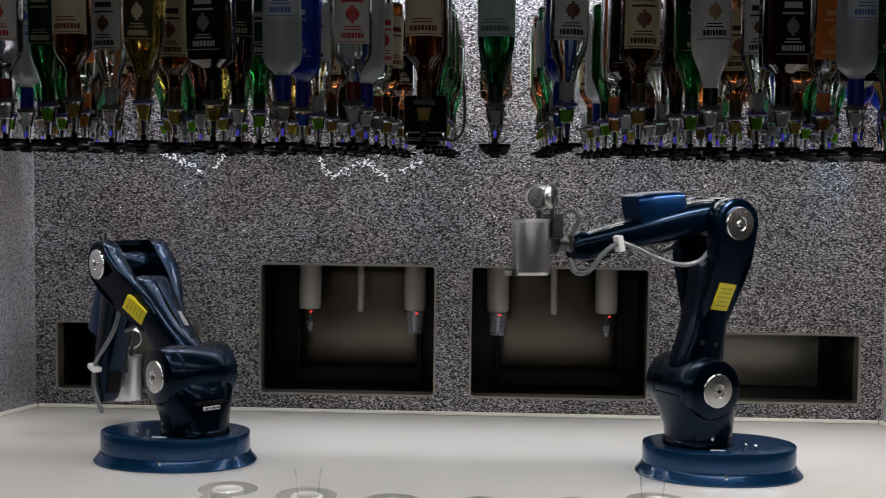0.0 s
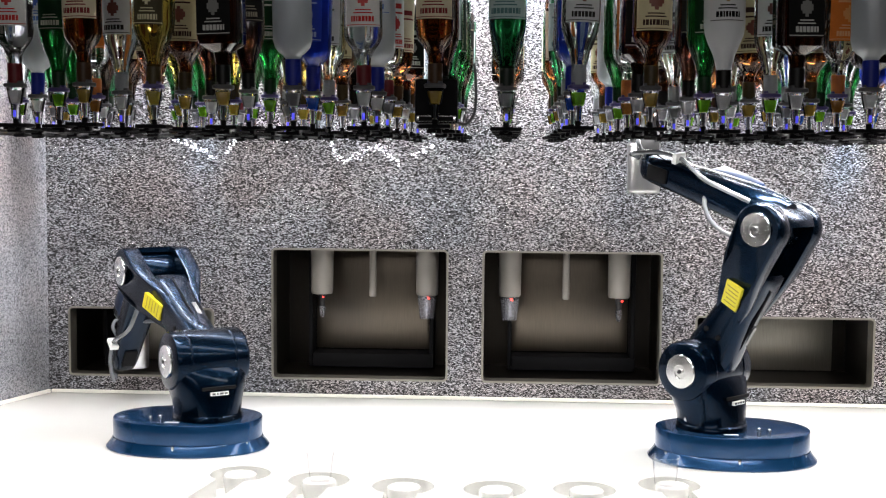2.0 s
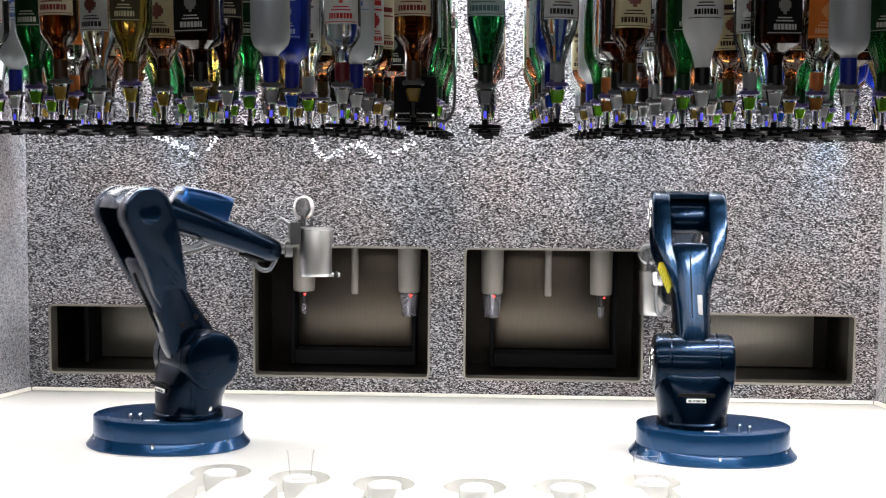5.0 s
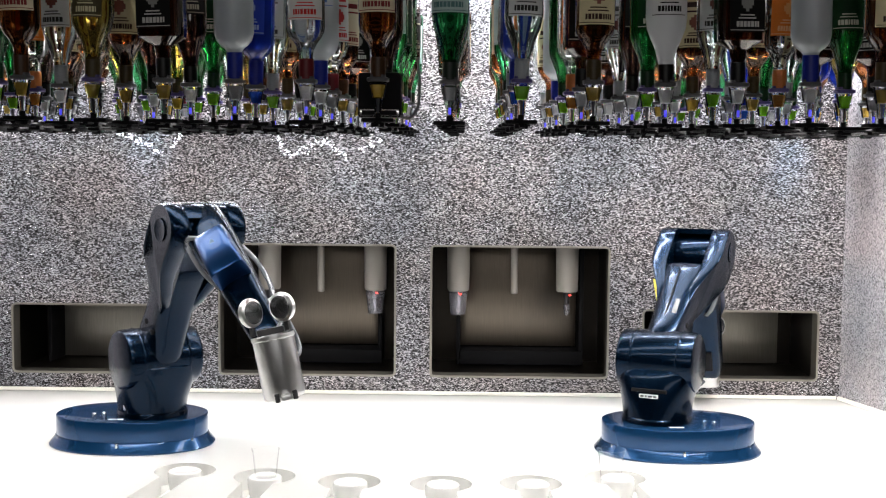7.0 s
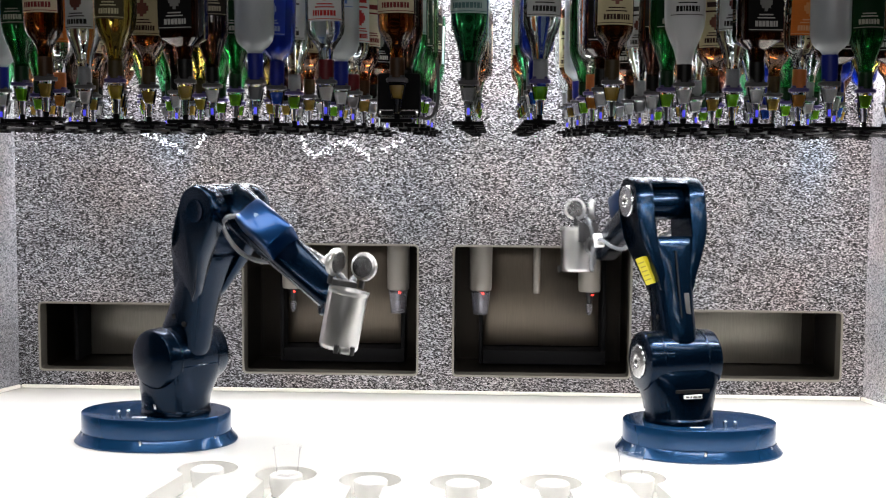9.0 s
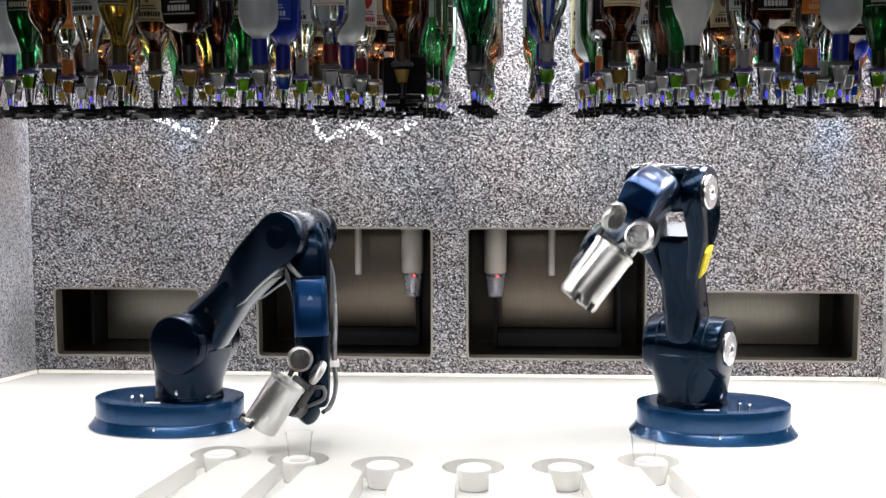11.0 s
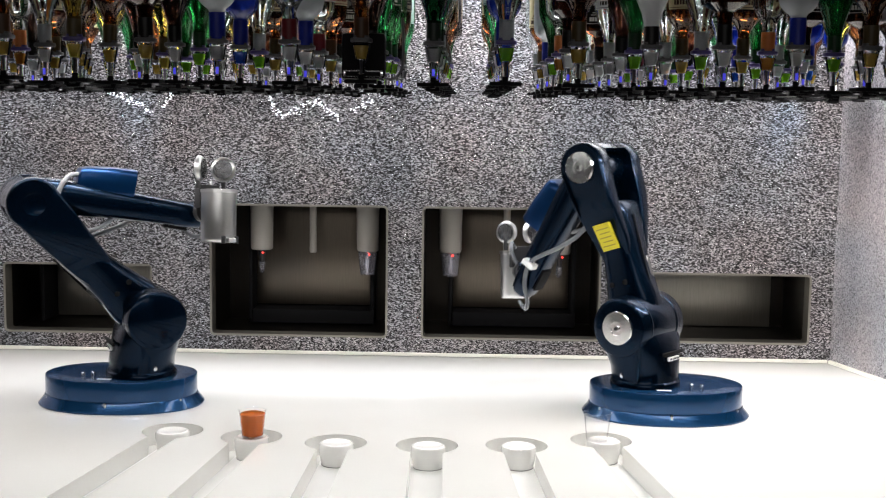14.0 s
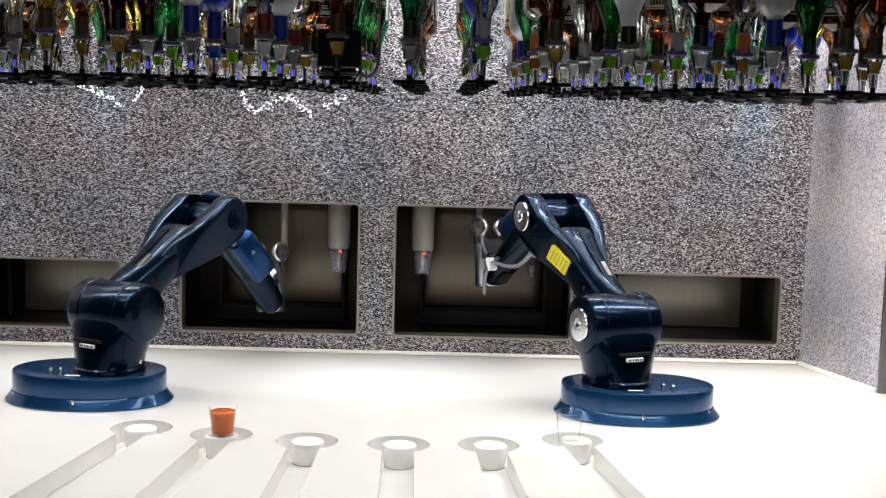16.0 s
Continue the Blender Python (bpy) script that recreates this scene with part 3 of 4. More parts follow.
def build_robot(key):
    x, y = ROBOTS[key]
    r = thing("bartending_robot", pose(x, y, 0.0865), "navy six-axis robot holding a steel cocktail shaker", "robot", "bartending robots")
    zs = SHOULDER_Z - 0.0865
    parts = {}
    # column and shoulder, turning about the upright axis
    bm = bmesh.new()
    loft(bm, [oval((ox, 0, z), X, Y, a, b, pw, 32) for ox, z, a, b, pw in (
        (0, 0.0, 0.098, 0.098, 2), (0, 0.012, 0.097, 0.097, 2), (0, 0.016, 0.091, 0.094, 2.1), (0.002, 0.05, 0.089, 0.097, 2.3),
        (0.010, 0.085, 0.089, 0.103, 2.8), (0.018, 0.12, 0.088, 0.107, 3.6), (0.025, zs - 0.02, 0.085, 0.108, 4), (0.025, zs + 0.005, 0.07, 0.107, 4))])
    col = part("column", bm, M_NAVY, r)
    bm = bmesh.new()
    drum(bm, (0.025, 0, zs), 0.084, -0.110, 0.110, "y", 0.014, 40)
    part("shoulder_barrel", bm, M_NAVY, col)
    for s in (-1, 1):
        bm = bmesh.new()
        turned(bm, [(0.0842, s * 0.062), (0.0856, s * 0.064), (0.0856, s * 0.068), (0.0842, s * 0.07)], (0.025, 0, zs), "y", 40, False)
        part("barrel_rib", bm, M_NAVY, col)
    disc_cover(col, (0.025, 0.111, zs), 0.047)
    plate = part("rating_plate", box(bmesh.new(), -0.090, -0.083, -0.026, 0.026, 0.075, 0.0855, 0.001, 1), M_WHITE, col, "white rating plate")
    for y0, y1 in ((-0.023, -0.014), (-0.011, 0.001), (0.004, 0.009), (0.013, 0.022)):
        part("plate_print", box(bmesh.new(), -0.0905, -0.0895, y0, y1, 0.0775, 0.083), M_CAPGREY, plate)
    part("connector_recess", box(bmesh.new(), -0.0885, -0.08, -0.05, 0.05, 0.09, 0.1, 0.003), M_BLACK_SHADE, col, "recess, its shade painted as a black block")
    for s in (-1, 1):
        bm = bmesh.new()
        drum(bm, (0.02, s * 0.088, 0.022), 0.007, 0, 0.016, "z", 0.002, 12)
        part("column_bolt", bm, M_CHROME, col)
    parts["column"] = col
    # upper arm: waisted, forked at the elbow
    bm = bmesh.new()
    secs = [(0.0, -0.045, 0.03, 0.05, 3), (0.0, -0.04, 0.05, 0.05, 3), (0.0, 0.0, 0.074, 0.05, 3.2), (-0.002, 0.07, 0.074, 0.05, 3.2), (-0.006, 0.13, 0.062, 0.051, 3.4),
            (-0.010, 0.2, 0.054, 0.055, 3.4), (-0.012, 0.27, 0.055, 0.066, 3.4), (-0.011, 0.31, 0.055, 0.068, 3.4), (-0.010, 0.333, 0.054, 0.076, 3.4), (-0.010, 0.342, 0.047, 0.07, 3.4)]
    loft(bm, [oval((ox, 0, z), X, Y, a, b, pw, 32) for ox, z, a, b, pw in secs])
    arm = part("upper_arm", bm, M_NAVY, r)
    def flank(z):
        """Half the arm's width where it spreads towards the elbow."""
        u = min(max((z - 0.17) / 0.21, 0), 1)
        return 0.05 + 0.056 * u * u * (3 - 2 * u)

    edge_back = [(-0.0685, 0.43), (-0.0675, 0.39), (-0.0665, 0.35), (-0.065, 0.31), (-0.0635, 0.27), (-0.061, 0.23), (-0.054, 0.19)]
    edge_front = [(0.032, 0.19), (0.042, 0.23), (0.046, 0.27), (0.0505, 0.31), (0.056, 0.35), (0.062, 0.39), (0.0665, 0.43)]
    outline = [(0.07 * math.cos(t), UPPER + 0.07 * math.sin(t)) for t in np.linspace(-0.25, math.pi + 0.25, 22)] + edge_back + edge_front
    for s in (-1, 1):
        bm = bmesh.new()
        ring = lambda share, k: [Vector((px * k - 0.01 * (1 - k), s * (0.056 * min(1, flank(pz) / 0.1) * (1 - share) + flank(pz) * share), UPPER + (pz - UPPER) * (k * 0.5 + 0.5 if pz < UPPER - 0.06 else k))) for px, pz in outline]
        loft(bm, [ring(0.0, 0.97), ring(0.08, 1.0), ring(0.8, 1.0), ring(0.93, 0.975), ring(1.0, 0.91)])
        part("elbow_cheek", bm, M_NAVY, arm)
    bm = bmesh.new()
    arc = [math.radians(q) for q in range(62, 153, 7)]
    loft(bm, [[Vector((rr * math.cos(q), yy, UPPER + rr * math.sin(q))) for rr, yy in ((0.054, -0.07), (0.067, -0.07), (0.0695, -0.06), (0.0695, 0.06), (0.067, 0.07), (0.054, 0.07))] for q in arc])
    part("elbow_bridge", bm, M_NAVY, arm)
    disc_cover(arm, (0, 0.106, UPPER), 0.045)
    bm = bmesh.new()
    turned(bm, [(0.02, -0.1062), (0.03, -0.1085), (0.03, -0.107), (0.012, -0.1055)], (0, 0, UPPER), "y", 24)
    part("blind_cover", bm, M_NAVY, arm)
    st = bmesh.new()
    side = lambda z: 0.0595 + (z - 0.215) * 0.36
    loft(st, [[Vector((px, side(z) + o, z)) for px, o in ((-0.034, -0.01), (0.018, -0.01), (0.018, 0.0015), (-0.034, 0.0015))] for z in (0.215, 0.29)])
    sticker = part("warning_sticker", st, M_YELLOW, arm, "yellow warning sticker with fine print")
    for k in range(5):
        part("print_line", box(bmesh.new(), -0.028, 0.012 - 0.006 * (k % 2), side(0.226 + k * 0.012) - 0.004, side(0.228 + k * 0.012) + 0.0019, 0.226 + k * 0.012, 0.229 + k * 0.012), M_INK, sticker)
    part("maker_plate", box(bmesh.new(), -0.0685, -0.063, -0.026, -0.012, 0.12, 0.18, 0.001, 1), M_TRIM, arm, "small lettered plate")
    part("rear_groove", box(bmesh.new(), -0.0705, -0.064, 0.002, 0.005, 0.07, 0.3), M_BLACK_SHADE, arm)
    for px, pz in ((0.025, 0.12), (-0.02, 0.12)):
        for s in (-1, 1):
            bm = bmesh.new()
            b = max(0.053, flank(pz))
            drum(bm, (px, s * (b - 0.004), pz), 0.008, -0.004, 0.004, "y", 0.001, 14)
            part("arm_bolt", bm, M_BLACK_SHADE, arm)
    parts["upper_arm"] = arm
    # forearm: housing between the fork, long taper, motor cover on top
    bm = bmesh.new()
    drum(bm, (0.012, 0, 0), 0.05, -0.056, 0.056, "y", 0.006)
    fore = part("forearm", bm, M_NAVY, r)
    bm = bmesh.new()
    secs = [(-0.03, 0.02, 0.045, 0.032), (0.0, 0.024, 0.053, 0.044), (0.06, 0.027, 0.056, 0.048), (0.12, 0.03, 0.055, 0.047), (0.24, 0.033, 0.05, 0.042), (0.34, 0.035, 0.045, 0.038), (0.42, 0.035, 0.042, 0.037), (0.455, 0.035, 0.038, 0.033), (0.468, 0.035, 0.03, 0.024)]
    loft(bm, [oval((px, 0, pz), Y, Z, a, b, 3.0, 32) for px, pz, a, b in secs])
    roller = part("forearm_tube", bm, M_NAVY, r)
    parts["forearm_tube"] = roller
    bm = bmesh.new()
    loft(bm, [oval((px, 0, pz), Y, Z, a, b, 5.0, 28) for px, pz, a, b in ((0.108, 0.078, 0.036, 0.022), (0.114, 0.083, 0.042, 0.03), (0.13, 0.085, 0.044, 0.034), (0.2, 0.09, 0.045, 0.041), (0.256, 0.092, 0.046, 0.043), (0.262, 0.092, 0.044, 0.041), (0.2635, 0.092, 0.036, 0.033))])
    cover = part("motor_cover", bm, M_NAVY_LIT, roller, "navy metallic motor cover, painted brighter for light on it")
    bm = bmesh.new()
    leaf = [(0.016 * math.cos(q), 0.0075 * math.sin(q) * abs(math.sin(q)) ** 0.6) for q in np.linspace(0, 2 * math.pi, 20, endpoint=False)]
    loft(bm, [[Vector((0.17 + px, py, z)) for px, py in leaf] for z in (0.115, 0.1252)])
    part("leaf_mark", bm, M_MARK, cover, "pale leaf-shaped mark")
    part("wrist_opening", box(bmesh.new(), 0.36, 0.43, -0.022, 0.022, -0.009, 0.0, 0.006), M_BLACK_SHADE, roller, "opening under the wrist, its shade painted as a black block")
    bm = tube(bmesh.new(), [(0.05, 0.04, -0.05), (0.11, 0.058, -0.078), (0.18, 0.062, -0.072), (0.25, 0.062, -0.035), (0.31, 0.058, 0.008), (0.355, 0.055, 0.03), (0.41, 0.057, 0.014), (0.455, 0.05, -0.02), (0.485, 0.035, -0.016), (0.488, 0.02, 0.02)], 0.0068)
    part("air_hose", bm, M_HOSE, roller, "milky plastic air hose")
    bm = tube(bmesh.new(), [(0.115, -0.02, 0.095), (0.08, -0.05, 0.085), (0.06, -0.068, 0.03), (0.09, -0.072, -0.04), (0.15, -0.056, -0.05), (0.2, -0.03, -0.028), (0.235, 0.0, 0.012)], 0.0068)
    part("air_hose", bm, M_HOSE, roller, "milky plastic air hose")
    part("hose_clip", box(bmesh.new(), 0.345, 0.361, 0.04, 0.069, 0.008, 0.05, 0.003), M_WHITE, roller, "white hose clip")
    parts["forearm"] = fore
    # tool: wrist joint, bracket, steel shaker and two strainer lids
    bm = bmesh.new()
    drum(bm, (0, 0, 0), 0.03, -0.028, 0.028, "y", 0.006, 24)
    tool = part("shaker_tool", bm, M_NAVY, r, "wrist joint with a steel cocktail shaker")
    bm = bmesh.new()
    turned(bm, [(0.024, 0.0), (0.025, 0.03), (0.018, 0.036), (0.018, 0.046), (0.028, 0.047), (0.028, 0.068)], axis="x", n=24)
    part("wrist_flange", bm, M_TRIM, tool)
    part("bracket", box(bmesh.new(), 0.06, 0.091, -0.032, 0.032, 0.01, 0.075, 0.004), M_BLACK, tool, "black gripper bracket")
    bm = bmesh.new()
    turned(bm, [(0.03, -0.085), (0.043, -0.085), (0.046, -0.082), (0.048, -0.075), (0.048, 0.05), (0.05, 0.052), (0.05, 0.06), (0.047, 0.06), (0.045, 0.05), (0.04, -0.07), (0.02, -0.078)], (0.138, 0, 0), n=40)
    shaker = part("shaker_cup", bm, M_SHAKER, tool, "brushed steel shaker cup")
    part("cup_lever", box(bmesh.new(), 0.173, 0.21, -0.012, 0.012, -0.086, -0.073, 0.003), M_SHAKER, shaker)
    for s in (-1, 1):
        bm = bmesh.new()
        drum(bm, (0.196, s * 0.02, -0.088), 0.006, 0, 0.02, "z", 0.001, 10)
        part("cup_pin", bm, M_BLACK, shaker)
        bm = bmesh.new()
        turned(bm, [(0.008, 0.012), (0.026, 0.010), (0.0335, 0.006), (0.035, 0.0), (0.0335, -0.006), (0.029, -0.0085), (0.027, -0.004), (0.012, -0.002), (0.01, -0.006), (0.003, -0.007)], (0, 0, 0), "x", 36)
        lid = part("strainer_lid", bm, M_LID, tool, "polished round strainer lid", Matrix.Translation((0.1, s * 0.037, 0.118)) @ Matrix.Rotation(radians(-s * 42), 4, "Z"))
        for face, radius in ((0.0115, 0.0272), (-0.0085, 0.0262)):
            bm = bmesh.new()
            turned(bm, [(0.002, face - 0.002), (radius, face - 0.002), (radius - 0.001, face + 0.001), (0.003, face + 0.0015)], (0, 0, 0), "x", 28)
            part("strainer_mesh", bm, M_MESH, lid, "dark strainer mesh")
        part("lid_arm", box(bmesh.new(), -0.01, 0.0, -0.006, 0.006, -0.055, -0.018, 0.002), M_BLACK, lid)
    bm = tube(bmesh.new(), [(0.03, 0.02, 0.02), (0.02, 0.04, 0.06), (0.04, 0.035, 0.085), (0.062, 0.02, 0.07)], 0.006)
    part("tool_hose", bm, M_HOSE, tool)
    parts["shaker_tool"] = tool
    return parts


# ---------- bottles and optics ----------
def glass(name, colour, clear, rough=0.02):
    """Bottle glass with its filling: clear 1 lets light through, less is frosted or painted."""
    m, n, l, b = nodes_of(name)
    b.inputs["Base Color"].default_value = (*colour, 1)
    b.inputs["Transmission Weight"].default_value = clear
    b.inputs["Roughness"].default_value = rough
    b.inputs["IOR"].default_value = 1.42
    b.inputs["Coat Weight"].default_value = 0.3
    return m


RED, INK, CREAM, PAPER = (0.5, 0.03, 0.03), (0.005, 0.005, 0.005), (0.70, 0.62, 0.45), (0.72, 0.72, 0.70)
KINDS = {
    # name: (glass, clearness, shape, height, radius, label, its print, neck wrap, emblem, half width and foot of the label, words)
    "clear_gin": ((0.84, 0.88, 0.88), 1.0, 0, 0.30, 0.039, PAPER, RED, (0.12, 0.015, 0.02), RED, 1.0, 0.118, "clear glass gin bottle with a white and red label"),
    "green_gin": ((0.03, 0.27, 0.09), 1.0, 1, 0.29, 0.038, (0.45, 0.58, 0.56), (0.1, 0.2, 0.2), (0.012, 0.02, 0.014), None, 1.3, 0.135, "green glass gin bottle with a pale label"),
    "whisky": ((0.20, 0.06, 0.012), 0.97, 0, 0.30, 0.039, CREAM, (0.2, 0.03, 0.03), (0.05, 0.025, 0.012), None, 1.15, 0.13, "amber whisky bottle with a cream label"),
    "dark_rum": ((0.17, 0.05, 0.01), 0.97, 0, 0.29, 0.040, (0.66, 0.58, 0.36), (0.05, 0.025, 0.02), (0.05, 0.035, 0.015), (0.18, 0.05, 0.03), 1.05, 0.11, "dark brown rum bottle with a pictured cream label"),
    "black_label": ((0.07, 0.02, 0.007), 0.95, 2, 0.28, 0.043, INK, (0.5, 0.5, 0.48), INK, (0.2, 0.2, 0.19), 0.85, 0.10, "square dark whiskey bottle with a black label"),
    "black_liqueur": ((0.05, 0.02, 0.012), 0.9, 1, 0.29, 0.039, (0.02, 0.018, 0.016), (0.45, 0.4, 0.3), INK, None, 1.0, 0.15, "black glass liqueur bottle with a dark label"),
    "frosted": ((0.50, 0.54, 0.57), 0.35, 3, 0.30, 0.040, (0.60, 0.66, 0.72), (0.1, 0.2, 0.5), (0.012, 0.022, 0.22), (0.05, 0.12, 0.5), 0.9, 0.17, "frosted pale vodka bottle with a dark blue neck"),
    "coconut": ((0.66, 0.68, 0.69), 0.04, 1, 0.31, 0.041, (0.66, 0.67, 0.67), INK, INK, (0.30, 0.2, 0.08), 0.9, 0.13, "opaque white rum bottle with a dark neck"),
    "blue_vodka": ((0.01, 0.035, 0.42), 0.5, 3, 0.32, 0.039, (0.02, 0.05, 0.42), (0.4, 0.5, 0.75), (0.012, 0.02, 0.22), (0.3, 0.4, 0.7), 0.8, 0.11, "cobalt blue vodka bottle"),
    "orange_label": ((0.72, 0.73, 0.68), 1.0, 0, 0.31, 0.038, (0.80, 0.22, 0.04), (0.9, 0.5, 0.25), (0.50, 0.16, 0.05), (0.85, 0.38, 0.12), 1.1, 0.115, "clear bottle with a bright orange label"),
    "yellow_liqueur": ((0.62, 0.46, 0.09), 0.97, 1, 0.29, 0.043, (0.06, 0.05, 0.025), (0.6, 0.55, 0.35), (0.06, 0.045, 0.02), (0.65, 0.6, 0.4), 0.75, 0.12, "yellow liqueur bottle with a small dark label"),
    "herbal": ((0.012, 0.15, 0.03), 0.75, 1, 0.30, 0.040, (0.006, 0.035, 0.012), (0.5, 0.5, 0.42), (0.008, 0.03, 0.012), None, 0.9, 0.13, "dark green liqueur bottle with a green label"),
    "clear_rum": ((0.80, 0.87, 0.84), 1.0, 1, 0.30, 0.039, (0.66, 0.68, 0.68), (0.03, 0.03, 0.03), (0.30, 0.32, 0.34), (0.12, 0.03, 0.02), 1.0, 0.125, "clear rum bottle with a white label"),
}


def build_bottle(kind):
    colour, clear, style, h, r, lab, lab2, neck, crest, half, z0, words = KINDS[kind]
    b = thing("spirit_bottle", pose(0, 0, -20), "upturned " + words, "bottle", "bottles on the overhead racks")
    prof = {0: [(0.0145, 0.0), (0.0145, 0.006), (0.0135, 0.008), (0.0138, 0.048), (0.0155, 0.06), (0.022, 0.073), (r * 0.8, 0.085), (r * 0.95, 0.096), (r, 0.108)],
            1: [(0.0145, 0.0), (0.014, 0.006), (0.0142, 0.03), (0.016, 0.046), (0.0215, 0.068), (r * 0.78, 0.092), (r * 0.94, 0.11), (r, 0.13)],
            2: [(0.0145, 0.0), (0.0145, 0.03), (0.0135, 0.033), (0.0145, 0.048), (0.0175, 0.06), (0.018, 0.068), (r * 0.75, 0.078), (r * 0.96, 0.084), (r, 0.092)],
            3: [(0.0155, 0.0), (0.0155, 0.058), (0.0185, 0.063), (r * 0.7, 0.07), (r * 0.9, 0.08), (r, 0.095)]}[style]
    prof = prof + [(r, h - 0.012), (r * 0.97, h - 0.004), (r * 0.9, h), (r * 0.75, h), (r * 0.4, h - 0.012)]
    bm = bmesh.new()
    loft(bm, [oval((0, 0, z), X, Y, q, q, 2 if style != 2 or q < 0.03 else 4.5, 32) for q, z in prof])
    part("glass_body", bm, glass(kind + "_glass", colour, clear, 0.3 if kind in ("frosted", "coconut") else 0.02), b)

    def patch(bm, out, w0, w1, za, zb):
        """A curved piece of paper on the body."""
        if style == 2:
            row = [Vector((r * w, -(r + out), 0)) for w in np.linspace(w0, w1, 7)]
        else:
            row = [Vector(((r + out) * math.sin(w), -(r + out) * math.cos(w), 0)) for w in np.linspace(w0, w1, 15)]
        loft(bm, [[p + Z * za for p in row], [p + Z * zb for p in row]], closed=False, caps=False)
        return bm

    top = h - 0.035
    label = part("bottle_label", patch(bmesh.new(), 0.0008, -half, half, z0, top), plain(kind + "_label", lab, 0.55, spec=0.15, grain=0.06), b)
    ink = plain(kind + "_print", lab2, 0.55, spec=0.15, grain=0.05)
    bm = bmesh.new()
    patch(bm, 0.0015, -half * 0.96, half * 0.96, z0 + 0.003, z0 + 0.0045)
    mine = random.Random(kind)
    # one line of large print, two of small
    at = -half * 0.62
    while at < half * 0.6:
        wide = mine.uniform(0.05, 0.11) * half * 1.6
        patch(bm, 0.0015, at, min(at + wide, half * 0.66), z0 + 0.010, z0 + 0.021)
        at += wide + 0.035
    for q0, q1, w in ((0.026, 0.0285, 0.5), (0.032, 0.0345, 0.4), (0.082, 0.086, 0.6), (0.094, 0.106, 0.5)):
        if z0 + q1 < top - 0.004:
            patch(bm, 0.0015, -half * w, half * w, z0 + q0, z0 + q1)
    tagged(part("label_print", bm, ink, label), kind="stuff")
    if crest:
        bm = bmesh.new()
        for k in range(6):
            w = 0.36 * half * math.sin(math.pi * (k + 0.5) / 6)
            patch(bm, 0.0015, -w, w, z0 + 0.04 + k * 0.006, z0 + 0.0461 + k * 0.006)
        part("label_crest", bm, plain(kind + "_crest", crest, 0.5, grain=0.2, scale=200), label)
    bm = bmesh.new()
    q = prof[0][0] + 0.0006
    turned(bm, [(q, 0.002), (q + 0.0002, 0.036), (q, 0.043 if style != 3 else 0.056)], n=20, caps=False)
    part("neck_wrap", bm, plain(kind + "_neck", neck, 0.4, spec=0.2, grain=0.1), b)
    return b


def build_optic(name, colour, violet):
    o = thing("spirit_measure", pose(0, 0, -20), "plastic spirit measure with a %s chamber under a bottle" % name, "measure", "spirit measures on the racks")
    bm = bmesh.new()
    loft(bm, [oval((0, 0, z), X, Y, q, q * 0.85, 4, 24) for q, z in ((0.0195, 0.0735), (0.0212, 0.0742), (0.0218, 0.076), (0.0218, 0.081), (0.019, 0.0825), (0.0155, 0.0828), (0.015, 0.0875))])
    part("collar", bm, M_CAPVIOLET if violet else M_CAPGREY, o)
    bm = bmesh.new()
    loft(bm, [oval((0, 0, z), X, Y, q, q * 0.85, 5, 24) for q, z in ((0.0098, 0.040), (0.0108, 0.042), (0.0165, 0.0715), (0.0168, 0.0733))])
    chamber = part("chamber", bm, M_SHELL, o, "clear tapered chamber")
    bm = bmesh.new()
    loft(bm, [oval((0, 0, z), X, Y, q, q * 0.85, 5, 24) for q, z in ((0.0076, 0.0425), (0.0082, 0.044), (0.0125, 0.0665), (0.0122, 0.0675))])
    part("chamber_filling", bm, plain(name + "_filling", colour, 0.25, spec=0.3, grain=0.08, trans=0.2), chamber, name + " filling")
    for side in (-1, 1):
        bm = bmesh.new()
        loft(bm, [[Vector((side * (q + dx), dy, z)) for dx, dy in ((-0.001, -0.004), (0.0012, -0.004), (0.0012, 0.004), (-0.001, 0.004))] for q, z in ((0.0108, 0.041), (0.0168, 0.0735))])
        part("chamber_rib", bm, M_PLATE, chamber)
    bm = bmesh.new()
    loft(bm, [oval((0, 0, z), X, Y, q, q * 0.85, 4, 20) for q, z in ((0.0068, 0.010), (0.0076, 0.012), (0.0092, 0.0396))])
    part("tip", bm, M_SHELL, o, "clear tip")
    bm = bmesh.new()
    turned(bm, [(0.0022, 0.0105), (0.0026, 0.03), (0.004, 0.0395)], n=10)
    part("tip_core", bm, M_CAPGREY, o)
    bm = bmesh.new()
    turned(bm, [(0.006, 0.0), (0.006, 0.0098)], n=12)
    part("stem", bm, M_PLATE, o)
    if name in ("clear", "smoky"):
        bm = bmesh.new()
        box(bm, -0.003, 0.003, -0.0096, -0.0066, 0.013, 0.027, 0.0012)
        part("light_dot", bm, M_BLUELED, o, "small blue light")
    return o


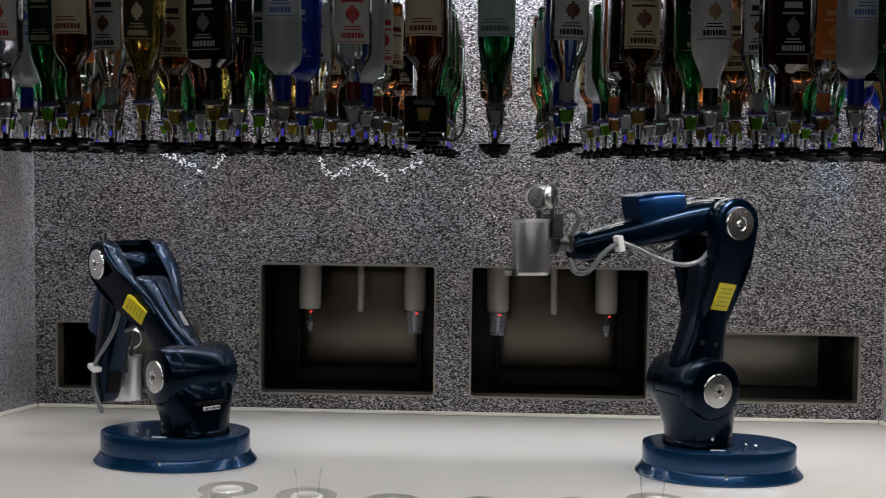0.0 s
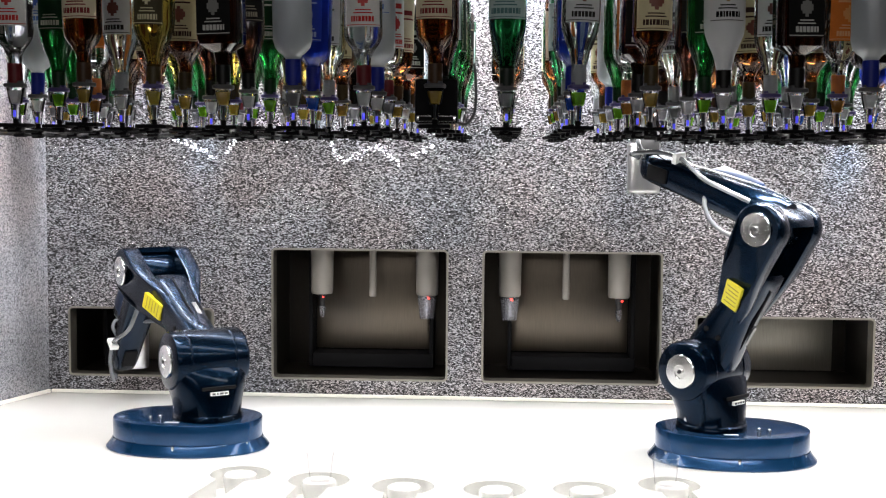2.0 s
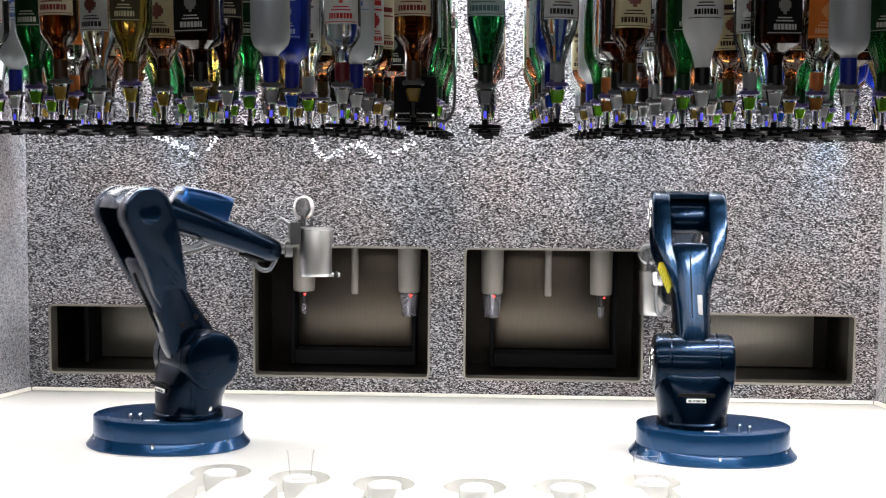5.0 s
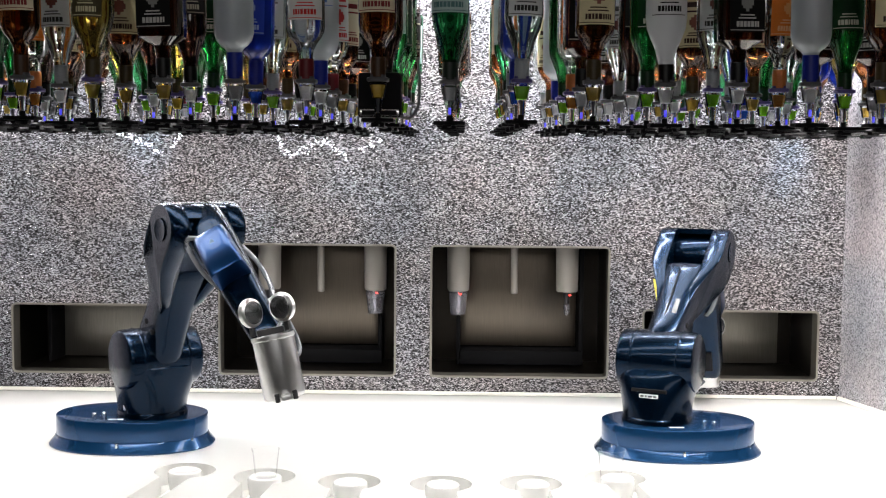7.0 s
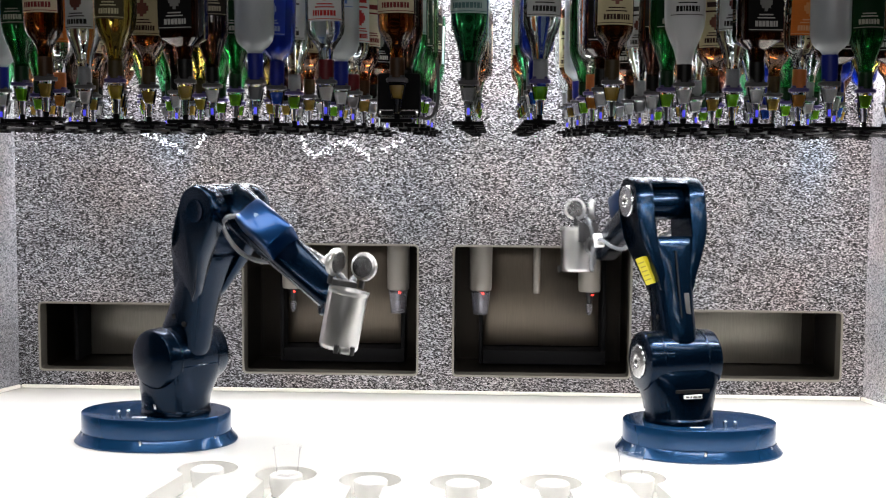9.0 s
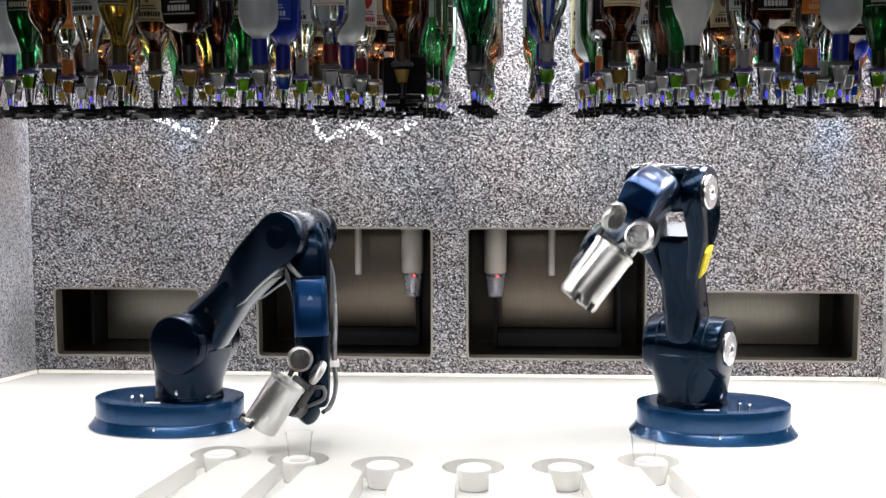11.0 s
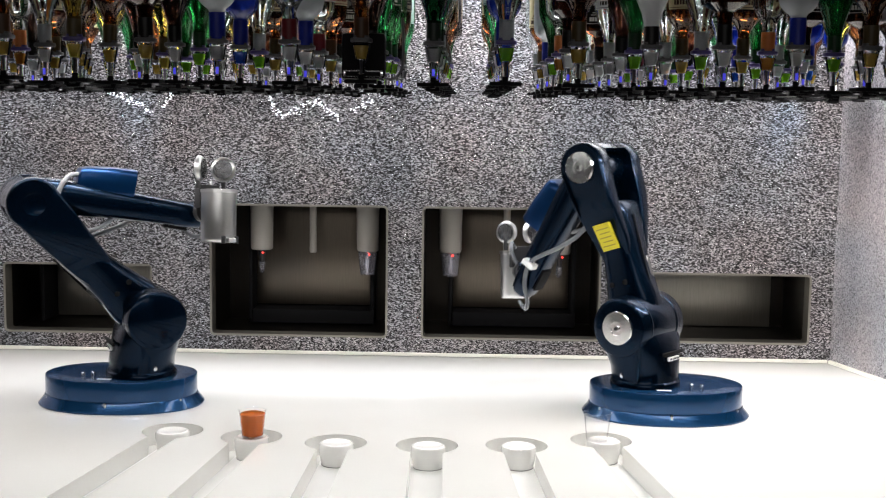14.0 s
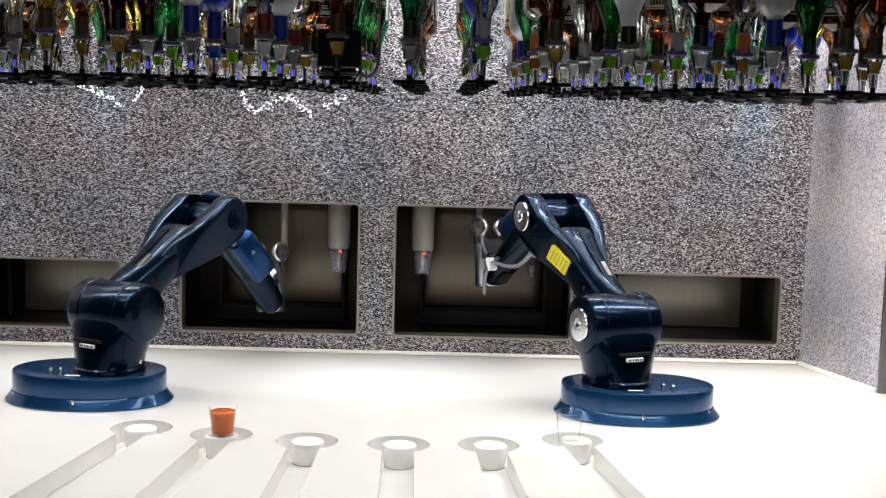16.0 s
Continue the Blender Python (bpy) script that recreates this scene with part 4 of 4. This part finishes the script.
def build_racks():
    mine = random.Random(7)
    bottles = {k: build_bottle(k) for k in KINDS}
    optics = {n: build_optic(n, c, v) for n, c, v in (("clear", (0.85, 0.85, 0.86), False), ("amber", (0.52, 0.34, 0.06), False), ("orange", (0.52, 0.20, 0.03), True), ("green", (0.22, 0.62, 0.02), True),
                                                       ("blue", (0.02, 0.10, 0.62), False), ("yellow", (0.58, 0.44, 0.05), True), ("smoky", (0.38, 0.38, 0.40), False))}
    names = ["clear_gin", "green_gin", "whisky", "dark_rum", "black_label", "whisky", "herbal", "clear_rum", "dark_rum", "blue_vodka", "black_liqueur", "yellow_liqueur", "black_label", "clear_rum", "frosted", "herbal"]
    known = {0: {-8: "frosted", -7: "clear_gin", -6: "whisky", -5: "yellow_liqueur", -4: "black_label", -3: "frosted", -2: "clear_gin", -1: "whisky", 0: "green_gin", 1: "clear_rum", 2: "dark_rum", 3: "coconut", 4: "black_label", 5: "frosted", 6: "dark_rum", 7: "whisky", 8: "herbal"},
             1: {-8: "black_liqueur", -7: "herbal", -6: "clear_rum", -5: "dark_rum", -4: "black_liqueur", -3: "blue_vodka", -2: "frosted", -1: "black_liqueur", 0: "green_gin", 1: "blue_vodka", 2: "black_label", 3: "herbal", 4: "clear_rum", 5: "orange_label", 6: "herbal", 7: "whisky"},
             2: {-7: "orange_label", -6: "dark_rum", -5: "black_liqueur", -4: "herbal", -3: "clear_rum", -2: "clear_gin", -1: "green_gin", 0: "clear_rum", 1: "clear_rum", 2: "orange_label", 3: "black_liqueur", 4: "dark_rum", 5: "dark_rum", 6: "black_label"}}
    plate_bm = bmesh.new()
    box(plate_bm, -0.032, 0.032, -0.026, 0.026, -0.004, 0.004, 0.0015, 1)
    box(plate_bm, -0.014, 0.014, -0.014, 0.014, -0.014, -0.004, 0.002, 1)
    plate_me = finish(plate_bm, "rack_plate", M_PLATE)
    for c in range(-11, 12):
        x = 0.077 + 0.145 * c
        if not -1.45 < x < 1.36:
            continue
        rack = thing("bottle_rack", pose(x, 0, 0), "black overhead rack rail carrying upturned spirit bottles", "rack", "overhead bottle racks")
        part("rail", box(bmesh.new(), -0.005, 0.005, 2.53, WALL_Y - 0.003, 0.878, 0.8835, 0.001, 1), M_PLATE, rack)
        for k in range(7):
            y = 2.585 + 0.25 * k
            if abs(x - 0.1) > 0.37 * y + 0.12:
                continue
            z = 0.888 + mine.uniform(-0.003, 0.003)
            p = new("rack_plate", plate_me)
            p.parent = rack
            p.matrix_basis = pose(0, y, z)
            turn = mine.uniform(-14, 14) if k < 2 else mine.uniform(-35, 35)
            spare = mine.choice(names)
            kind = known.get(k, {}).get(c, spare)
            # Back rows swap pale bottles for dark ones, for the shade among them.
            if k > 2 and kind in ("frosted", "clear_gin", "orange_label") and mine.random() < 0.6:
                kind = mine.choice(["dark_rum", "black_label", "herbal", "whisky"])
            on = {"green_gin": "smoky", "herbal": "green", "whisky": "amber", "dark_rum": "amber", "yellow_liqueur": "yellow", "blue_vodka": "blue", "orange_label": "orange"}.get(kind, mine.choice(["clear", "clear", "clear", "clear", "amber", "green", "smoky"]))
            copy_thing(optics[on], pose(x, y, z + 0.0042, 0, 0, mine.uniform(-6, 6)))
            copy_thing(bottles[kind], pose(x, y, z + 0.084, mine.uniform(-1.2, 1.2), mine.uniform(-1.2, 1.2), turn))
    for o in (*bottles.values(), *optics.values()):
        for ch in (*o.children_recursive, o):
            bpy.data.objects.remove(ch)


# A caustic on the wall, imitated by small flakes that glow themselves.
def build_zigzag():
    line = thing("zigzag_light", pose(0, WALL_Y - 0.004, 0), "broken zigzag caustic on the silver wall, built as glowing flakes", "wall light")
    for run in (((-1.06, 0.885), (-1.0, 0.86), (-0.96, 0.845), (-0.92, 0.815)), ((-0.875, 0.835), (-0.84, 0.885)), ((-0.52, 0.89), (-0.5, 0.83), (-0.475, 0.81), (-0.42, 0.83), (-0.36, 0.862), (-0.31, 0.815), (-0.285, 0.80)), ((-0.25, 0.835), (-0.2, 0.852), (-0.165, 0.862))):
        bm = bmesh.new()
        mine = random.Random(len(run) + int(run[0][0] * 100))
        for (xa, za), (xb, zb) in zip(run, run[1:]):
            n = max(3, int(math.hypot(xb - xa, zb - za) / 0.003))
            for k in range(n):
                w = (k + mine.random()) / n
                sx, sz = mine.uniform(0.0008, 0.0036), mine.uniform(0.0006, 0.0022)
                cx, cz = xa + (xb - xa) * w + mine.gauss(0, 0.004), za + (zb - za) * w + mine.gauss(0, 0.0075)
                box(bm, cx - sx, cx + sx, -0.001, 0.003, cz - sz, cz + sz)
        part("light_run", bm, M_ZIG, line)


build_setting()
build_table()
for key in "RL":
    build_plinth(key)
ARMS = {key: build_robot(key) for key in "RL"}
for x, clear in ((-0.578, False), (-0.202, True), (0.092, True), (0.477, False)):
    build_dispenser(x, clear)
for x in (-0.396, 0.29):
    build_thin_tube(x)
build_cup(0.488, 3.158, 0.0075, "empty_cup", "empty clear plastic cup on a white puck")
FULL = build_cup(-0.384, 3.123, 0.0075, "drink_cup", "clear plastic cup with orange drink on a white puck")
bm = bmesh.new()
turned(bm, [(0.02, 0.0), (0.0262, 0.001), (0.0317, 0.055), (0.029, 0.0562), (0.01, 0.0564)], n=32)
DRINK = part("orange_drink", bm, M_DRINK, FULL, "orange drink")
POUR = thing("poured_drink", pose(-0.40, 3.13, 0.16), "thin strand of orange drink poured from the shaker", "liquid")
bm = bmesh.new()
loft(bm, [oval((0.012 * (z / 0.1) ** 2 - 0.006, 0, -z + 0.05), X, Y, q, q * 0.7, 2, 12) for q, z in ((0.005, 0.0), (0.013, 0.01), (0.012, 0.03), (0.009, 0.05), (0.006, 0.07), (0.005, 0.09), (0.002, 0.1))])
part("strand", bm, plain("amber_strand", (0.72, 0.40, 0.14), 0.15, trans=0.4, grain=0.1), POUR)
build_racks()
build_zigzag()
valve = thing("valve_box", pose(-0.068, 2.64, 0.893), "black valve box with silver edge and cable on rack", "valve box")
part("box_body", box(bmesh.new(), -0.045, 0.045, -0.012, 0.02, 0.004, 0.098, 0.008), M_BLACK_SHADE, valve)
part("silver_edge", box(bmesh.new(), -0.041, 0.041, -0.0155, -0.0115, 0.008, 0.022, 0.003), M_CHROME, valve)
part("dark_inset", box(bmesh.new(), -0.036, 0.036, -0.0175, -0.0145, 0.0105, 0.0195, 0.001), M_BLACK_SHADE, valve)
part("valve_cable", tube(bmesh.new(), [(0.035, -0.005, 0.012), (0.06, -0.008, 0.004), (0.078, -0.005, 0.025), (0.082, 0.0, 0.07), (0.078, 0.01, 0.13)], 0.003, 8), M_CAPGREY, valve)


# ---------- movement ----------
def glide(rows, times):
    """Smooth values at the times, from rows of (time, values), with no overshoot."""
    a = np.array(rows, float)
    t, v = a[:, 0], a[:, 1:]
    h = np.diff(t)[:, None]
    s = np.diff(v, axis=0) / h
    m = np.zeros_like(v)
    same = s[:-1] * s[1:] > 0
    m[1:-1] = np.where(same, 2 * s[:-1] * s[1:] / np.where(same, s[:-1] + s[1:], 1), 0)
    out = []
    for q in times:
        i = min(max(np.searchsorted(t, q, side="right") - 1, 0), len(t) - 2)
        w, d = (q - t[i]) / h[i, 0], h[i, 0]
        out.append(v[i] * (1 + 2 * w) * (1 - w) ** 2 + m[i] * d * w * (1 - w) ** 2 + v[i + 1] * w * w * (3 - 2 * w) + m[i + 1] * d * w * w * (w - 1))
    return out


def turn_matrix(angle, axis):
    return Matrix.Rotation(radians(angle), 4, axis)


def tool_turn(azimuth, height, roll):
    return (turn_matrix(azimuth, "Z") @ turn_matrix(-height, "Y") @ turn_matrix(roll, "X")).to_quaternion()


# turn of each forearm about its own length: seconds, degrees
ROLLS = {"R": [(0, 0), (0.5, 5), (1.0, 50), (1.5, 80), (2.5, 80), (3.0, 50), (3.5, 12), (5.8, 0), (10.5, 0), (11.0, -30), (11.5, -75), (12.0, -35), (12.5, -18), (13.0, 0), (16, 0)],
         "L": [(0, 0), (6.0, 0), (6.5, 20), (6.8, 42), (8.2, 42), (10.5, 62), (11.0, 62), (11.5, 62), (12.0, 62), (13.0, 60), (13.5, 42), (14.0, 0), (14.5, 0), (15.0, 60), (15.5, 105), (16, 105)]}


def motions():
    times = [k / 10 for k in range(161)]
    for key, joints, tool in (("R", JOINTS_R, TOOL_R), ("L", JOINTS_L, TOOL_L)):
        rows = {n: [] for n in ARMS[key]}
        quats = [(r[0], tool_turn(*r[1:4])) for r in tool]
        slides = glide([(r[0], r[4]) for r in tool], times)
        for t, (yaw, a, b), (slide,), (spin,) in zip(times, glide(joints, times), slides, glide(ROLLS[key], times)):
            base = turn_matrix(yaw, "Z")
            s = base @ Matrix.Translation((0.025, 0, SHOULDER_Z - 0.0865))
            arm = s @ turn_matrix(a, "Y")
            elbow = s @ turn_matrix(a, "Y") @ Matrix.Translation((0, 0, UPPER))
            fore = Matrix.Translation(elbow.translation) @ base @ turn_matrix(-b, "Y")
            wrist = fore @ Vector((LOWER, 0, WRIST_UP))
            i = max(k for k, q in enumerate(quats[:-1]) if q[0] <= t)
            w = (t - quats[i][0]) / (quats[i + 1][0] - quats[i][0])
            q = quats[i][1].slerp(quats[i + 1][1], w * w * (3 - 2 * w))
            for n, m in (("column", base), ("upper_arm", arm), ("forearm", fore), ("forearm_tube", fore @ Matrix.Translation((0, 0, WRIST_UP)) @ turn_matrix(spin, "X") @ Matrix.Translation((0, 0, -WRIST_UP))), ("shaker_tool", Matrix.Translation(wrist) @ q.to_matrix().to_4x4() @ Matrix.Translation((0, 0, slide)))):
                rows[n].append((t, m))
        for n, ob in ARMS[key].items():
            walk(ob, rows[n])
        if key == "L":
            # the strand rides in the shaker, falls into the cup and sinks into the drink
            base = Matrix.Translation((*ROBOTS["L"], 0.0865))
            ride = [(t, base @ m @ Matrix.Translation((0.138, 0, -0.01))) for t, m in rows["shaker_tool"] if t < 11.25]
            walk(POUR, ride + [(11.4, pose(-0.38, 3.123, 0.115, 0, 12, 0)), (11.7, pose(-0.382, 3.123, 0.1, 0, 8, 0)), (11.9, pose(-0.384, 3.123, 0.004)), (16, pose(-0.384, 3.123, 0.004))])
    # the drink rises in its cup as it is poured
    walk(DRINK, [(0, pose(0, 0, -0.069)), (11.45, pose(0, 0, -0.069)), (11.95, pose(0, 0, 0.006)), (16, pose(0, 0, 0.006))])


motions()
